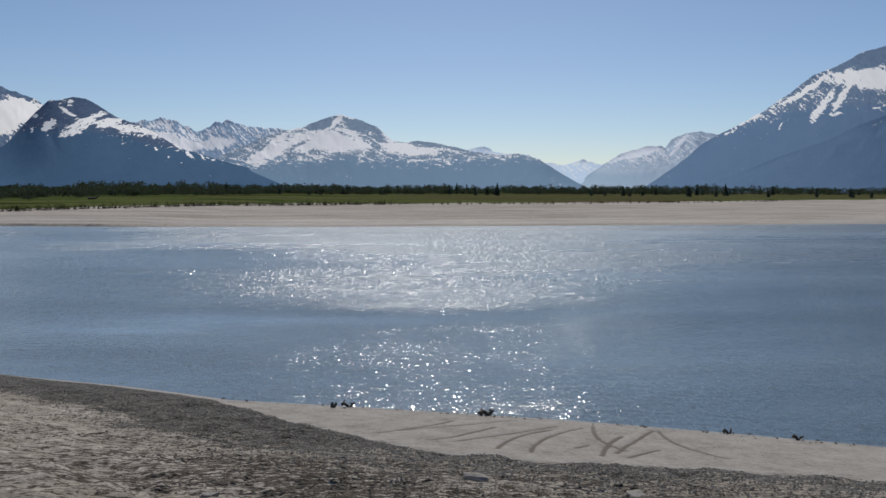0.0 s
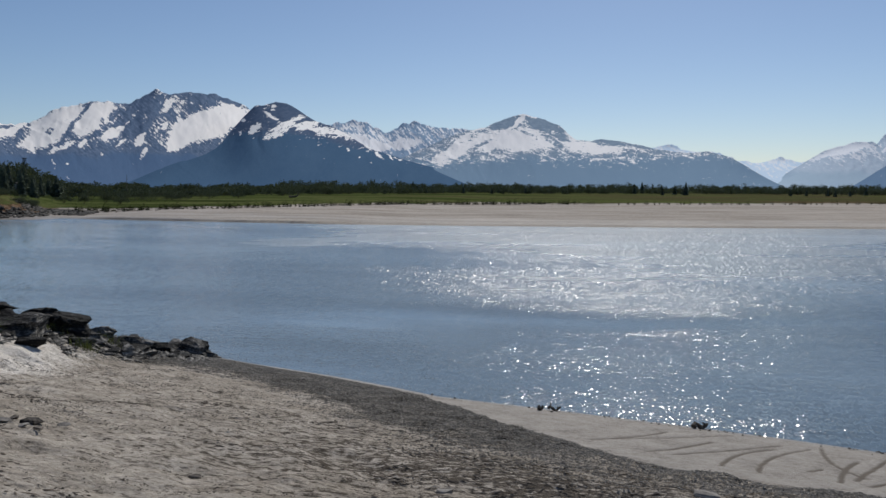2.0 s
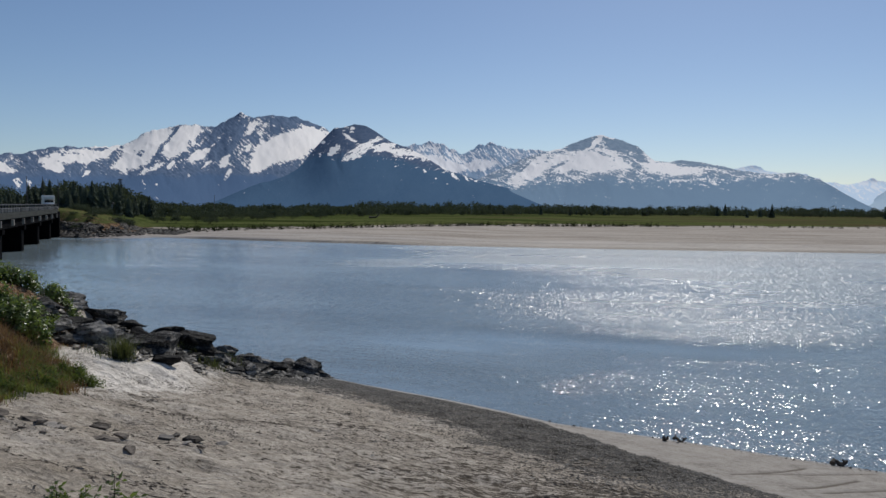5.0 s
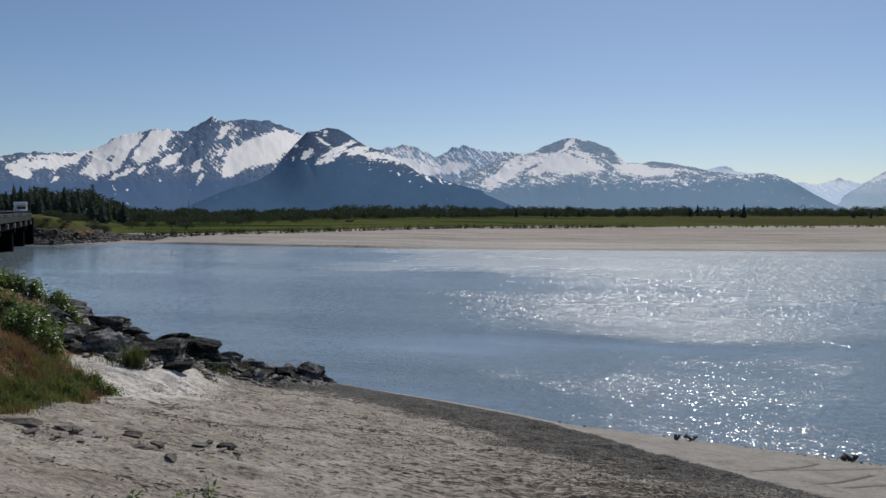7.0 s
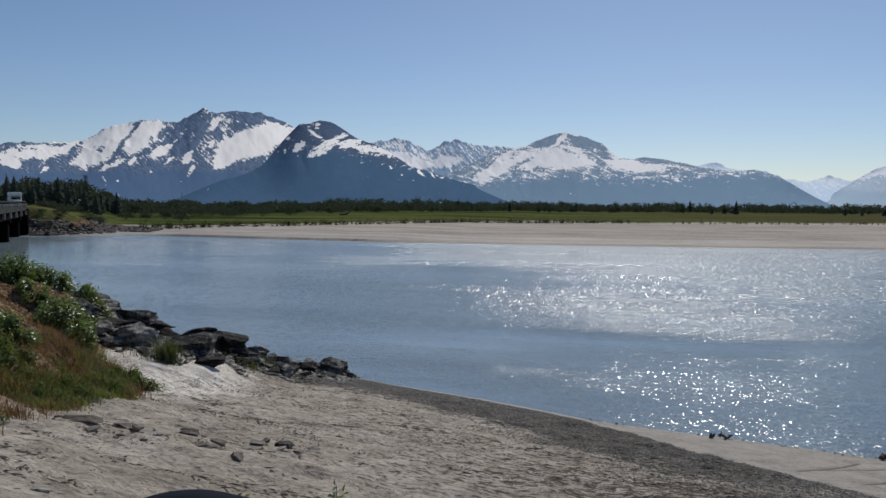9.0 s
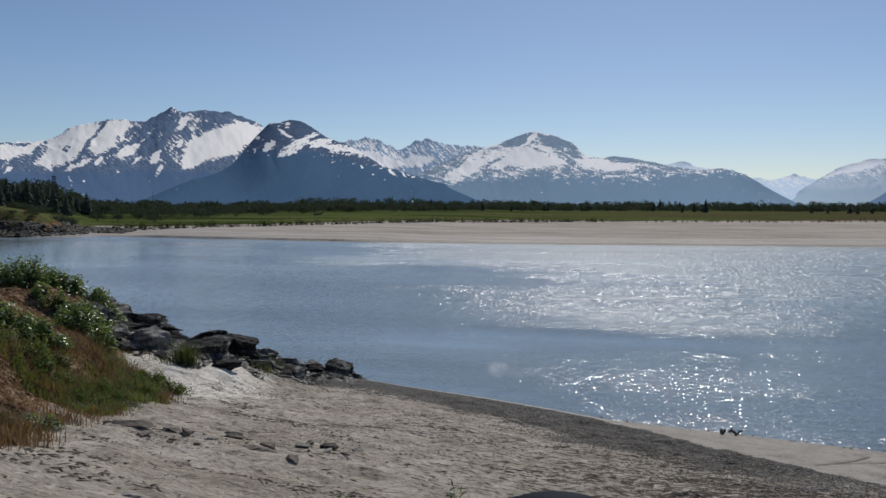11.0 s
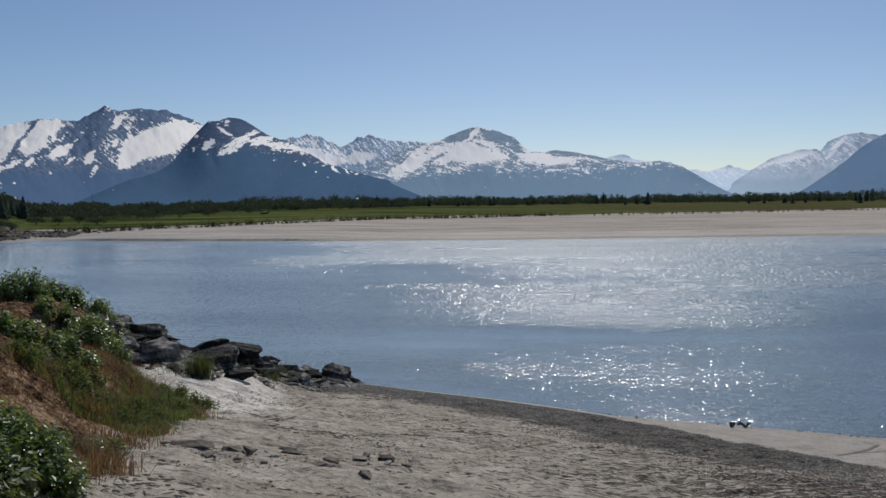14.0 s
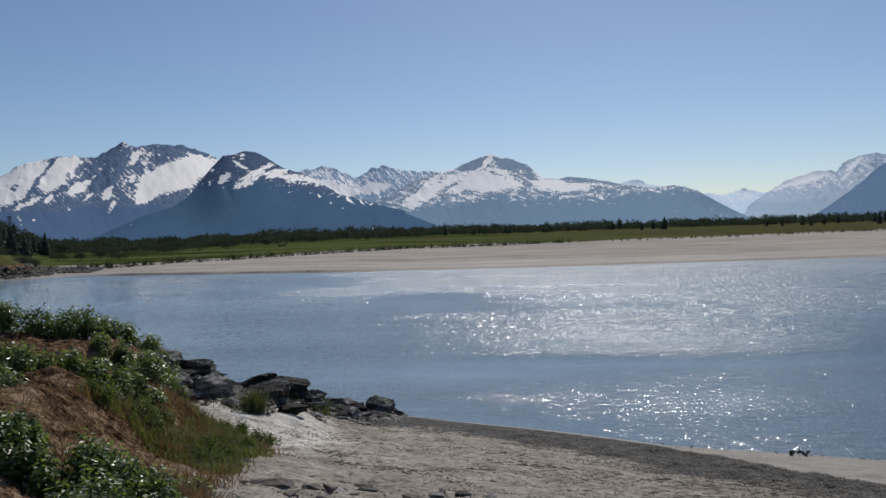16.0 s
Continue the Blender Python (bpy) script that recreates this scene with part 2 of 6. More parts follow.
def water_material():
    m, nt, b = nodes_of("silty_water")
    patches = noise_tex(nt, 0.03, 4, 0.6, stretch=(0.4, 1.5, 1))
    bands = noise_tex(nt, 0.16, 3, 0.6, stretch=(0.3, 1.6, 1))
    # silt tones, with paler streaks painted in for reflected sky
    silt_sheen = noise_tex(nt, 0.05, 4, 0.6, stretch=(0.35, 1.2, 1))
    wire(nt, ramp(nt, calc(nt, "ADD", silt_sheen.outputs[0], attr(nt, "sky_sheen")), [(0.35, (0.1, 0.14, 0.17)), (0.65, (0.2, 0.262, 0.305)), (0.9, (0.3, 0.385, 0.44))]), b.inputs["Base Color"])
    ruffle = calc(nt, "ADD", attr(nt, "ruffle"), calc(nt, "ADD", calc(nt, "MULTIPLY", calc(nt, "SUBTRACT", patches.outputs[0], 0.5), 0.6), calc(nt, "MULTIPLY", calc(nt, "SUBTRACT", bands.outputs[0], 0.5), 0.6)))
    ruffle = ramp(nt, ruffle, [(0.05, (0.06, 0.06, 0.06)), (0.5, (0.4, 0.4, 0.4)), (1.0, (0.8, 0.8, 0.8))])
    chop = noise_tex(nt, 20.0, 3, 0.6, stretch=(0.75, 1.4, 1))
    swell = noise_tex(nt, 2.4, 3, 0.6, stretch=(0.45, 1.7, 1))
    co = nt.nodes.new("ShaderNodeTexCoord")

    def facets(scale, stretch):
        mp = nt.nodes.new("ShaderNodeMapping")
        mp.inputs["Scale"].default_value = stretch
        mp.inputs["Rotation"].default_value = (0, 0, 0.1)
        wire(nt, co.outputs["Object"], mp.inputs[0])
        v = add(nt, "ShaderNodeTexVoronoi", Scale=scale)
        wire(nt, mp.outputs[0], v.inputs["Vector"])
        return v.outputs["Color"]

    def weigh(col, w):
        return mix(nt, 1.0, col, (w, w, w), "MULTIPLY")

    def plus(p, q):
        n = nt.nodes.new("ShaderNodeVectorMath")
        n.operation = "ADD"
        wire(nt, p, n.inputs[0])
        wire(nt, q, n.inputs[1])
        return n.outputs[0]

    fine = plus(plus(weigh(chop.outputs["Color"], 0.12), weigh(swell.outputs["Color"], 0.28)), plus(weigh(facets(62.0, (0.55, 0.2, 1)), 0.46), weigh(facets(80.0, (0.5, 0.25, 1)), 0.3)))
    broad = plus(plus(weigh(chop.outputs["Color"], 0.16), weigh(swell.outputs["Color"], 0.38)), plus(weigh(facets(28.0, (0.8, 0.15, 1)), 0.43), weigh(facets(15.0, (1.0, 0.15, 1)), 0.33)))
    tilt = mix(nt, calc(nt, "MULTIPLY", attr(nt, "lean"), 5.0, clamp=True), fine, broad)
    off = nt.nodes.new("ShaderNodeVectorMath")
    off.operation = "SUBTRACT"
    wire(nt, tilt, off.inputs[0])
    off.inputs[1].default_value = (0.59, 0.59, 0.59)
    sc = nt.nodes.new("ShaderNodeVectorMath")
    sc.operation = "SCALE"
    wire(nt, off.outputs[0], sc.inputs[0])
    wire(nt, calc(nt, "MULTIPLY", ruffle, WAVE), sc.inputs["Scale"])
    flat = nt.nodes.new("ShaderNodeVectorMath")
    flat.operation = "MULTIPLY"
    flat.inputs[1].default_value = (0.85, 1.0, 0)
    wire(nt, sc.outputs[0], flat.inputs[0])
    up = nt.nodes.new("ShaderNodeVectorMath")
    up.operation = "ADD"
    up.inputs[1].default_value = (0, 0, 1)
    # the faces of the waves that show at a low angle lean towards the near bank
    lean = nt.nodes.new("ShaderNodeCombineXYZ")
    wire(nt, calc(nt, "MULTIPLY", calc(nt, "MULTIPLY", attr(nt, "lean"), ruffle), -1.0), lean.inputs[1])
    wire(nt, plus(flat.outputs[0], lean.outputs[0]), up.inputs[0])
    nz = nt.nodes.new("ShaderNodeVectorMath")
    nz.operation = "NORMALIZE"
    wire(nt, up.outputs[0], nz.inputs[0])
    # short ripples that run along the near bank
    turn = nt.nodes.new("ShaderNodeMapping")
    turn.inputs["Rotation"].default_value = (0, 0, 0.36)
    wire(nt, co.outputs["Object"], turn.inputs[0])
    ripple = noise_tex(nt, 1.0, 3, 0.5, vec=turn.outputs[0], stretch=(1.5, 3.4, 1))
    rb = add(nt, "ShaderNodeBump", Strength=1.0, Distance=0.22)
    wire(nt, calc(nt, "MULTIPLY", ripple.outputs[0], calc(nt, "MULTIPLY", ruffle, attr(nt, "ripple"))), rb.inputs["Height"])
    wire(nt, nz.outputs[0], rb.inputs["Normal"])
    wire(nt, rb.outputs[0], b.inputs["Normal"])
    wire(nt, calc(nt, "ADD", calc(nt, "MULTIPLY", calc(nt, "MULTIPLY", attr(nt, "lean"), ruffle), 1.0), calc(nt, "ADD", calc(nt, "MULTIPLY", ruffle, 0.3), 0.03)), b.inputs["Roughness"])
    b.inputs["IOR"].default_value = 1.33
    return m


WAVE = 3.1
MAT_GROUND = ground_material()
MAT_WATER = water_material()


def rock_material():
    """Dark bedded slate with dusty grey beds."""
    m, nt, b = nodes_of("slate_rock")
    beds = noise_tex(nt, 2.2, 6, 0.7, stretch=(0.6, 0.6, 6.0))
    chips = noise_tex(nt, 14.0, 6, 0.7)
    blot = noise_tex(nt, 1.7, 4, 0.6)
    info = nt.nodes.new("ShaderNodeObjectInfo")
    f = calc(nt, "ADD", calc(nt, "MULTIPLY", beds.outputs[0], 0.45), calc(nt, "ADD", calc(nt, "MULTIPLY", chips.outputs[0], 0.25), calc(nt, "MULTIPLY", blot.outputs[0], 0.3)))
    g = calc(nt, "ADD", f, calc(nt, "MULTIPLY", calc(nt, "SUBTRACT", info.outputs["Random"], 0.5), 0.17))
    wire(nt, ramp(nt, g, [(0.42, (0.008, 0.008, 0.008)), (0.49, (0.03, 0.029, 0.027)), (0.535, (0.11, 0.105, 0.096)), (0.6, (0.3, 0.285, 0.263))]), b.inputs["Base Color"])
    b.inputs["Roughness"].default_value = 0.8
    b.inputs["Specular IOR Level"].default_value = 0.2
    bump(nt, b, f, 1.0, 0.16)
    return m


MAT_ROCK = rock_material()
MAT_PALE_ROCK = surface("pale_stone", (0.12, 0.11, 0.1), (0.36, 0.33, 0.29), 5.0, 0.75, 0.03, 0.6, 6.0, vary=0.3)
MAT_DRIFT = surface("weathered_wood", (0.04, 0.034, 0.028), (0.16, 0.135, 0.11), 3.0, 0.85, 0.02, 0.6, 5.0, stretch=(0.3, 4, 4))
MAT_BARK = surface("bark", (0.03, 0.024, 0.018), (0.1, 0.08, 0.06), 8.0, 0.9, 0.01, 0.6, 5.0)
MAT_LEAF = leaf_material("shrub_leaf", (0.02, 0.046, 0.011), (0.15, 0.21, 0.06), 0.36, 0.36, 0.5)
MAT_SEDGE = leaf_material("dark_sedge", (0.01, 0.014, 0.007), (0.03, 0.038, 0.014), 0.9, 0.08, 0.05)
MAT_LEAF_DULL = leaf_material("dull_leaf", (0.03, 0.058, 0.016), (0.12, 0.165, 0.04), 0.75, 0.33, 0.12)
MAT_GRASS = leaf_material("green_grass", (0.022, 0.038, 0.01), (0.165, 0.2, 0.055), 0.55, 0.3)
MAT_TUFT = leaf_material("dull_green_grass", (0.02, 0.032, 0.01), (0.1, 0.12, 0.04), 0.6, 0.25)
MAT_DRYGRASS = leaf_material("dry_grass", (0.05, 0.028, 0.015), (0.235, 0.145, 0.075), 0.7, 0.25)
# far needles and willow leaves: colour lightened and greyed with distance haze
MAT_NEEDLE = leaf_material("hazed_spruce_needles", (0.075, 0.1, 0.085), (0.18, 0.21, 0.15), 0.9, 0.16, 0.05)
MAT_WILLOW = leaf_material("hazed_willow_leaves", (0.036, 0.052, 0.04), (0.08, 0.1, 0.064), 0.9, 0.14, 0.05)
MAT_CONCRETE = surface("weathered_concrete", (0.09, 0.088, 0.083), (0.21, 0.205, 0.19), 0.8, 0.85, 0.02, 0.3, 8.0)
MAT_DARKSTEEL = surface("dark_steel", (0.012, 0.013, 0.015), (0.04, 0.042, 0.046), 1.5, 0.6, 0.01, 0.2, 6.0)
MAT_ASPHALT = surface("asphalt", (0.035, 0.035, 0.036), (0.07, 0.07, 0.068), 2.0, 0.9, 0.01, 0.4, 10.0)
MAT_WHITE = surface("white_paint", (0.68, 0.68, 0.67), (0.82, 0.82, 0.8), 0.7, 0.35, 0.0)
MAT_GLASS_DARK = surface("tinted_window", (0.008, 0.009, 0.011), (0.02, 0.022, 0.025), 1.0, 0.08, 0.0, spec=0.5)
MAT_RUBBER = surface("rubber", (0.012, 0.012, 0.012), (0.03, 0.03, 0.03), 6.0, 0.8, 0.004)
MAT_BIN = surface("dark_plastic", (0.002, 0.003, 0.006), (0.004, 0.006, 0.01), 3.0, 0.5, 0.002, 0.2, spec=0.03)


# ---- mesh helpers ----
def empty(name, at=(0, 0, 0)):
    ob = new(name)
    ob.location = at
    return ob


def mesh_object(name, verts, faces, material, parent=None, label="", smooth=False):
    me = bpy.data.meshes.new(name)
    me.from_pydata(verts, [], faces)
    me.materials.append(material)
    if smooth:
        me.polygons.foreach_set("use_smooth", [True] * len(me.polygons))
    me.update()
    ob = new(name, me)
    ob.parent = parent
    return tagged(ob, label)


def part(name, bm, material, parent=None, label="", smooth=False):
    me = bpy.data.meshes.new(name)
    bm.to_mesh(me)
    bm.free()
    me.materials.append(material)
    if smooth:
        me.polygons.foreach_set("use_smooth", [True] * len(me.polygons))
    ob = new(name, me)
    ob.parent = parent
    return tagged(ob, label)


def add_box(bm, size, m=Matrix(), bevel=0.0):
    r = bmesh.ops.create_cube(bm, size=1.0, matrix=m @ Matrix.Diagonal((*size, 1)))
    if bevel:
        edges = list({e for v in r["verts"] for e in v.link_edges})
        bmesh.ops.bevel(bm, geom=edges, offset=bevel, segments=1, affect="EDGES")


def box(size, m=Matrix(), bevel=0.0):
    bm = bmesh.new()
    add_box(bm, size, m, bevel)
    return bm


def tube(bm, pts, radii, sides=7):
    """A tapering tube along points."""
    rings = []
    for i, p in enumerate(pts):
        p = Vector(p)
        d = (Vector(pts[min(i + 1, len(pts) - 1)]) - Vector(pts[max(i - 1, 0)])).normalized()
        q = d.to_track_quat("Z", "Y")
        rings.append([bm.verts.new(p + q @ Vector((math.cos(a) * radii[i], math.sin(a) * radii[i], 0))) for a in [math.tau * k / sides for k in range(sides)]])
    for a, c in zip(rings, rings[1:]):
        for k in range(sides):
            bm.faces.new((a[k], a[(k + 1) % sides], c[(k + 1) % sides], c[k]))
    bm.faces.new(rings[0][::-1])
    bm.faces.new(rings[-1])


def set_attr(me, name, values):
    a = me.attributes.new(name, "FLOAT", "POINT")
    a.data.foreach_set("value", np.asarray(values, np.float32).ravel())


def grid_faces(nx, ny):
    i = np.arange(nx - 1)[None, :] + nx * np.arange(ny - 1)[:, None]
    return np.stack([i, i + 1, i + 1 + nx, i + nx], -1).reshape(-1, 4)


def grid_object(name, X, Y, Z, material, smooth=True):
    ny, nx = X.shape
    me = bpy.data.meshes.new(name)
    co = np.stack([X, Y, Z], -1).reshape(-1, 3)
    faces = grid_faces(nx, ny)
    me.vertices.add(len(co))
    me.vertices.foreach_set("co", co.astype(np.float32).ravel())
    me.loops.add(len(faces) * 4)
    me.loops.foreach_set("vertex_index", faces.astype(np.int32).ravel())
    me.polygons.add(len(faces))
    me.polygons.foreach_set("loop_start", np.arange(0, len(faces) * 4, 4, dtype=np.int32))
    me.polygons.foreach_set("use_smooth", np.full(len(faces), smooth))
    me.update(calc_edges=True)
    me.materials.append(material)
    return new(name, me)


# ---- the land ----
NEAR_SHORE = ((-120, 40), (-60, 34), (-30, 29), (-22, 27.5), (-17, 26.3), (-14, 25.0), (-12.2, 24.2), (-10, 23.15), (-7.1, 21.95), (-5.3, 21.05), (-3.8, 20.2), (-1, 19.45),
              (1.8, 18.62), (4.3, 17.85), (7.8, 16.55), (10.5, 15.45), (20, 11.5), (60, -3), (150, -40))
FAR_SHORE = ((-300, 150), (-130, 132), (-105, 124), (-91, 121), (-78, 119.5), (-60, 115.5), (-30, 111), (0, 112), (31, 115), (79, 119.5), (200, 126), (500, 150))
GRASS_EDGE = ((-300, 190), (-130, 160), (-99, 146), (-84, 142), (-65, 151), (-49, 178), (-26, 206), (0, 221), (30, 227), (80, 250), (196, 315), (500, 470))
MOUND_FOOT = ((-10, -11.2), (3, -10.8), (5.5, -10.6), (7, -10.85), (8.3, -11.4), (10, -11.75), (12, -11.9), (14, -13.6), (15.5, -14.3), (17.5, -14.9), (19.5, -15.5), (22, -16.2), (24, -17), (30, -24))


def along(table, v):
    return np.interp(v, [a for a, b in table], [b for a, b in table])


def near_height(x, y):
    """Ground of the near bank without the fine relief."""
    dy = along(NEAR_SHORE, x) - y
    slope = 0.15 + 0.004 * np.clip(-x - 5, 0, 8)
    z = np.where(dy > 0, slope * dy + 0.008 * np.clip(dy - 13, 0, 14) ** 2, 0.22 * dy)
    west = along(MOUND_FOOT, y) - x
    rise = np.interp(y, [14, 18], [0.4, 0.6]) * np.clip(west, 0, None) * ramp01(west, 0, 1.6)
    cap = np.interp(y, [-5, 5, 10, 14, 16, 18, 20, 22, 24, 26.5], [5.0, 4.3, 3.9, 3.5, 3.0, 2.2, 1.5, 0.9, 0.4, 0.0])
    lifted = np.minimum(z + rise, np.maximum(cap, z))
    z = np.where((west > 0) & (dy > -1), lifted, z)
    # the heap under the rocky point
    lift = ramp01(-x, 11.2, 14.2) * ramp01(y, 12.5, 16) * (1 - ramp01(y, 18.5, 25)) * np.interp(-x, [12, 15, 19], [0.5, 0.55, 0.7])
    return np.clip(z + lift, -1.6, 5.2)


def land_height(x, y):
    near = near_height(x, y)
    fs, ge = along(FAR_SHORE, x), along(GRASS_EDGE, x)
    dyf = y - fs
    far = np.where(dyf < 0, 0.12 * dyf, 0.16 * ramp01(dyf, 0, 6) + 0.34 * ramp01(dyf, 0.1, 0.6) * ramp01(x, -82, -68) * (1 - ramp01(x, -40, -24)) + 0.75 * np.clip(dyf / np.maximum(ge - fs, 1), 0, 1) + 0.35 * ramp01(dyf - (ge - fs), -2, 8))
    far = np.clip(far, -1.6, 2)
    # the built-up bank at the bridge's far end
    ex, ey = x + 101.5, y - 115.5
    bx, by = ex * 0.824 + ey * 0.566, -ex * 0.566 + ey * 0.824
    bank = 4.3 * ramp01(-np.abs(bx) + 22, 0, 15) * ramp01(by, -15, 3)
    bank = bank * (0.94 + 0.12 * ramp01(9 - np.abs(bx), 0, 4) + 0.3 * (fbm(x * 0.16, y * 0.16, 55) - 0.5) * ramp01(np.abs(bx), 5, 9))
    bank = bank * ramp01(dyf, -10.5, -1.5)
    far = np.maximum(far, np.where(bank > 0.06, bank - 0.06, -2))
    mid = 0.5 * (along(NEAR_SHORE, x) + fs)
    return np.where(y < mid, near, far)


def beach(X, Y):
    """The bands along the near beach, and the fine relief of its sand."""
    d = (along(NEAR_SHORE, X) - Y) * 0.93
    west = along(MOUND_FOOT, Y) - X
    pale_w = np.interp(X, [-11, -9, -4.2, -3.0, -2.4, -0.8, 0.3, 1.3, 3.1, 5.0, 6.8, 8.2, 12], [-0.5, 0.3, 0.4, 1.5, 2.4, 3.9, 4.9, 5.3, 5.4, 4.9, 4.6, 4.4, 4.2])
    pale = ramp01(pale_w - d + 0.5 * (fbm(X * 0.7, Y * 0.7, 5) - 0.5), -0.35, 0.35)
    grav_far = np.interp(X, [-15, -13, -10.5, -7.4, -5.2, -3.5, -1.6, 3, 10], [7.0, 6.6, 4.8, 4.2, 5.6, 6.4, 7.1, 7.7, 7.4])
    gravel = ramp01(grav_far - 0.9 - d + 2.6 * (fbm(X * 0.8, Y * 0.8, 8) - 0.5), -1.6, 1.9) * (1 - 0.85 * ramp01(west, -0.5, 0.5))
    fleck = ramp01(d, 4.5, 7) * (1 - 0.7 * ramp01(d, 9, 13)) * (0.3 + 0.7 * ramp01(X, -9, -3)) * (0.4 + 1.2 * fbm(X * 0.5 + Y * 0.22, Y * 1.4, 21))
    fleck = np.maximum(fleck, 0.35 * fbm(X * 0.6, Y * 0.9, 27)) * (Y < 60)
    gravel = gravel * (0.75 + 0.5 * fbm(X * 0.6, Y * 0.6, 93)) * (1 - 0.4 * ramp01(X, -2, 1.5))
    dry = (0.35 + 1.3 * fbm(X * 0.9, Y * 0.9, 61)) * np.exp(-(((X + 12.9) / 1.45) ** 2 + ((Y - 14.3) / 2.1) ** 2)) * 1.3 + 0.8 * np.exp(-(((X + 14.6) / 2.2) ** 2 + ((Y - 17.6) / 2.4) ** 2)) * (0.4 + 1.2 * fbm(X * 1.3, Y * 1.3, 67))
    soil = ramp01(west, 0.0, 1.0) * (Y < 22) * (1 - 0.8 * ramp01(Y, 15.3, 17.5) * ramp01(X, -18.5, -16.5))
    rel = 0.16 * (fbm(X * 1.1, Y * 1.1, 3, 5) - 0.5) + 0.12 * (fbm(X * 1.0, Y * 2.6, 9, 4) - 0.5) * ramp01(d, 5, 8) + 0.05 * gravel * (fbm(X * 3, Y * 3, 13, 3) - 0.5)
    rel = rel * np.where(pale > 0.5, 0.25, 1.0) + 0.5 * ramp01(west, 0.3, 1.5) * (fbm(X * 1.1, Y * 1.1, 31, 5) - 0.5)
    # trodden sand: clods, scuffs and shallow prints
    scuff = ramp01(fbm(X * 1.9 + 0.4 * Y, Y * 2.7, 16, 3), 0.56, 0.68)
    rel = rel + (0.05 * (fbm(X * 4.2, Y * 5.0, 15, 3) - 0.5) - 0.035 * scuff) * (1 - np.clip(pale, 0, 1)) * (1 - 0.6 * ramp01(gravel, 0.4, 0.7))
    rel = rel + np.clip(dry, 0, 1) * (0.08 * (fbm(X * 1.9, Y * 2.3, 71, 4) - 0.5) + 0.04 * (fbm(X * 6.0, Y * 7.0, 73, 3) - 0.5))
    rel = np.where((d > 0.4) & (Y < 60), rel * ramp01(d, 0.4, 1.5), 0)
    return d, pale, gravel, fleck, dry, soil, rel


def top_height(x, y):
    """The ground with its fine relief."""
    return land_height(x, y) + beach(x, y)[-1]


def stretched(lo, hi, step, far_lo, far_hi, growth=1.06):
    mid = list(np.arange(lo, hi + 1e-6, step))
    up, s = [hi], step
    while up[-1] < far_hi:
        s = min(s * growth, 260)
        up.append(up[-1] + s)
    dn, s = [lo], step
    while dn[-1] > far_lo:
        s = min(s * growth, 260)
        dn.append(dn[-1] - s)
    return np.array(dn[:0:-1] + mid + up[1:])


# tyre tracks in the damp sand: start, bend, end
TRACKS = (
    ((-0.02, 15.29), (1.05, 16.10), (3.12, 17.63)), ((0.94, 14.50), (1.66, 15.15), (2.48, 16.45)), ((0.10, 15.39), (0.80, 15.90), (1.65, 17.31)),
    ((1.37, 14.44), (2.63, 15.49), (3.92, 16.75)), ((2.12, 13.71), (2.60, 15.40), (3.66, 16.14)), ((2.70, 13.46), (3.00, 15.00), (4.46, 16.62)),
    ((3.65, 13.96), (3.81, 14.16), (3.96, 14.31)), ((4.85, 17.13), (4.10, 14.60), (4.59, 13.87)), ((3.92, 13.22), (4.49, 14.78), (5.02, 15.58)),
    ((4.27, 13.53), (5.04, 14.90), (6.04, 16.56)), ((6.17, 16.57), (5.60, 14.30), (6.30, 13.31)), ((4.36, 13.16), (4.84, 13.64), (5.23, 13.98)),
)


def track_field(x, y):
    """How deep in a tyre track each place lies, 0 to 1."""
    f = np.zeros_like(x)
    for a, b, c in TRACKS:
        for k in np.linspace(0, 1, 40):
            px = (1 - k) ** 2 * a[0] + 2 * k * (1 - k) * b[0] + k * k * c[0]
            py = (1 - k) ** 2 * a[1] + 2 * k * (1 - k) * b[1] + k * k * c[1]
            d = np.hypot(x - px, (y - py))
            f = np.maximum(f, 1 - ramp01(d, 0.015, 0.095))
    return f


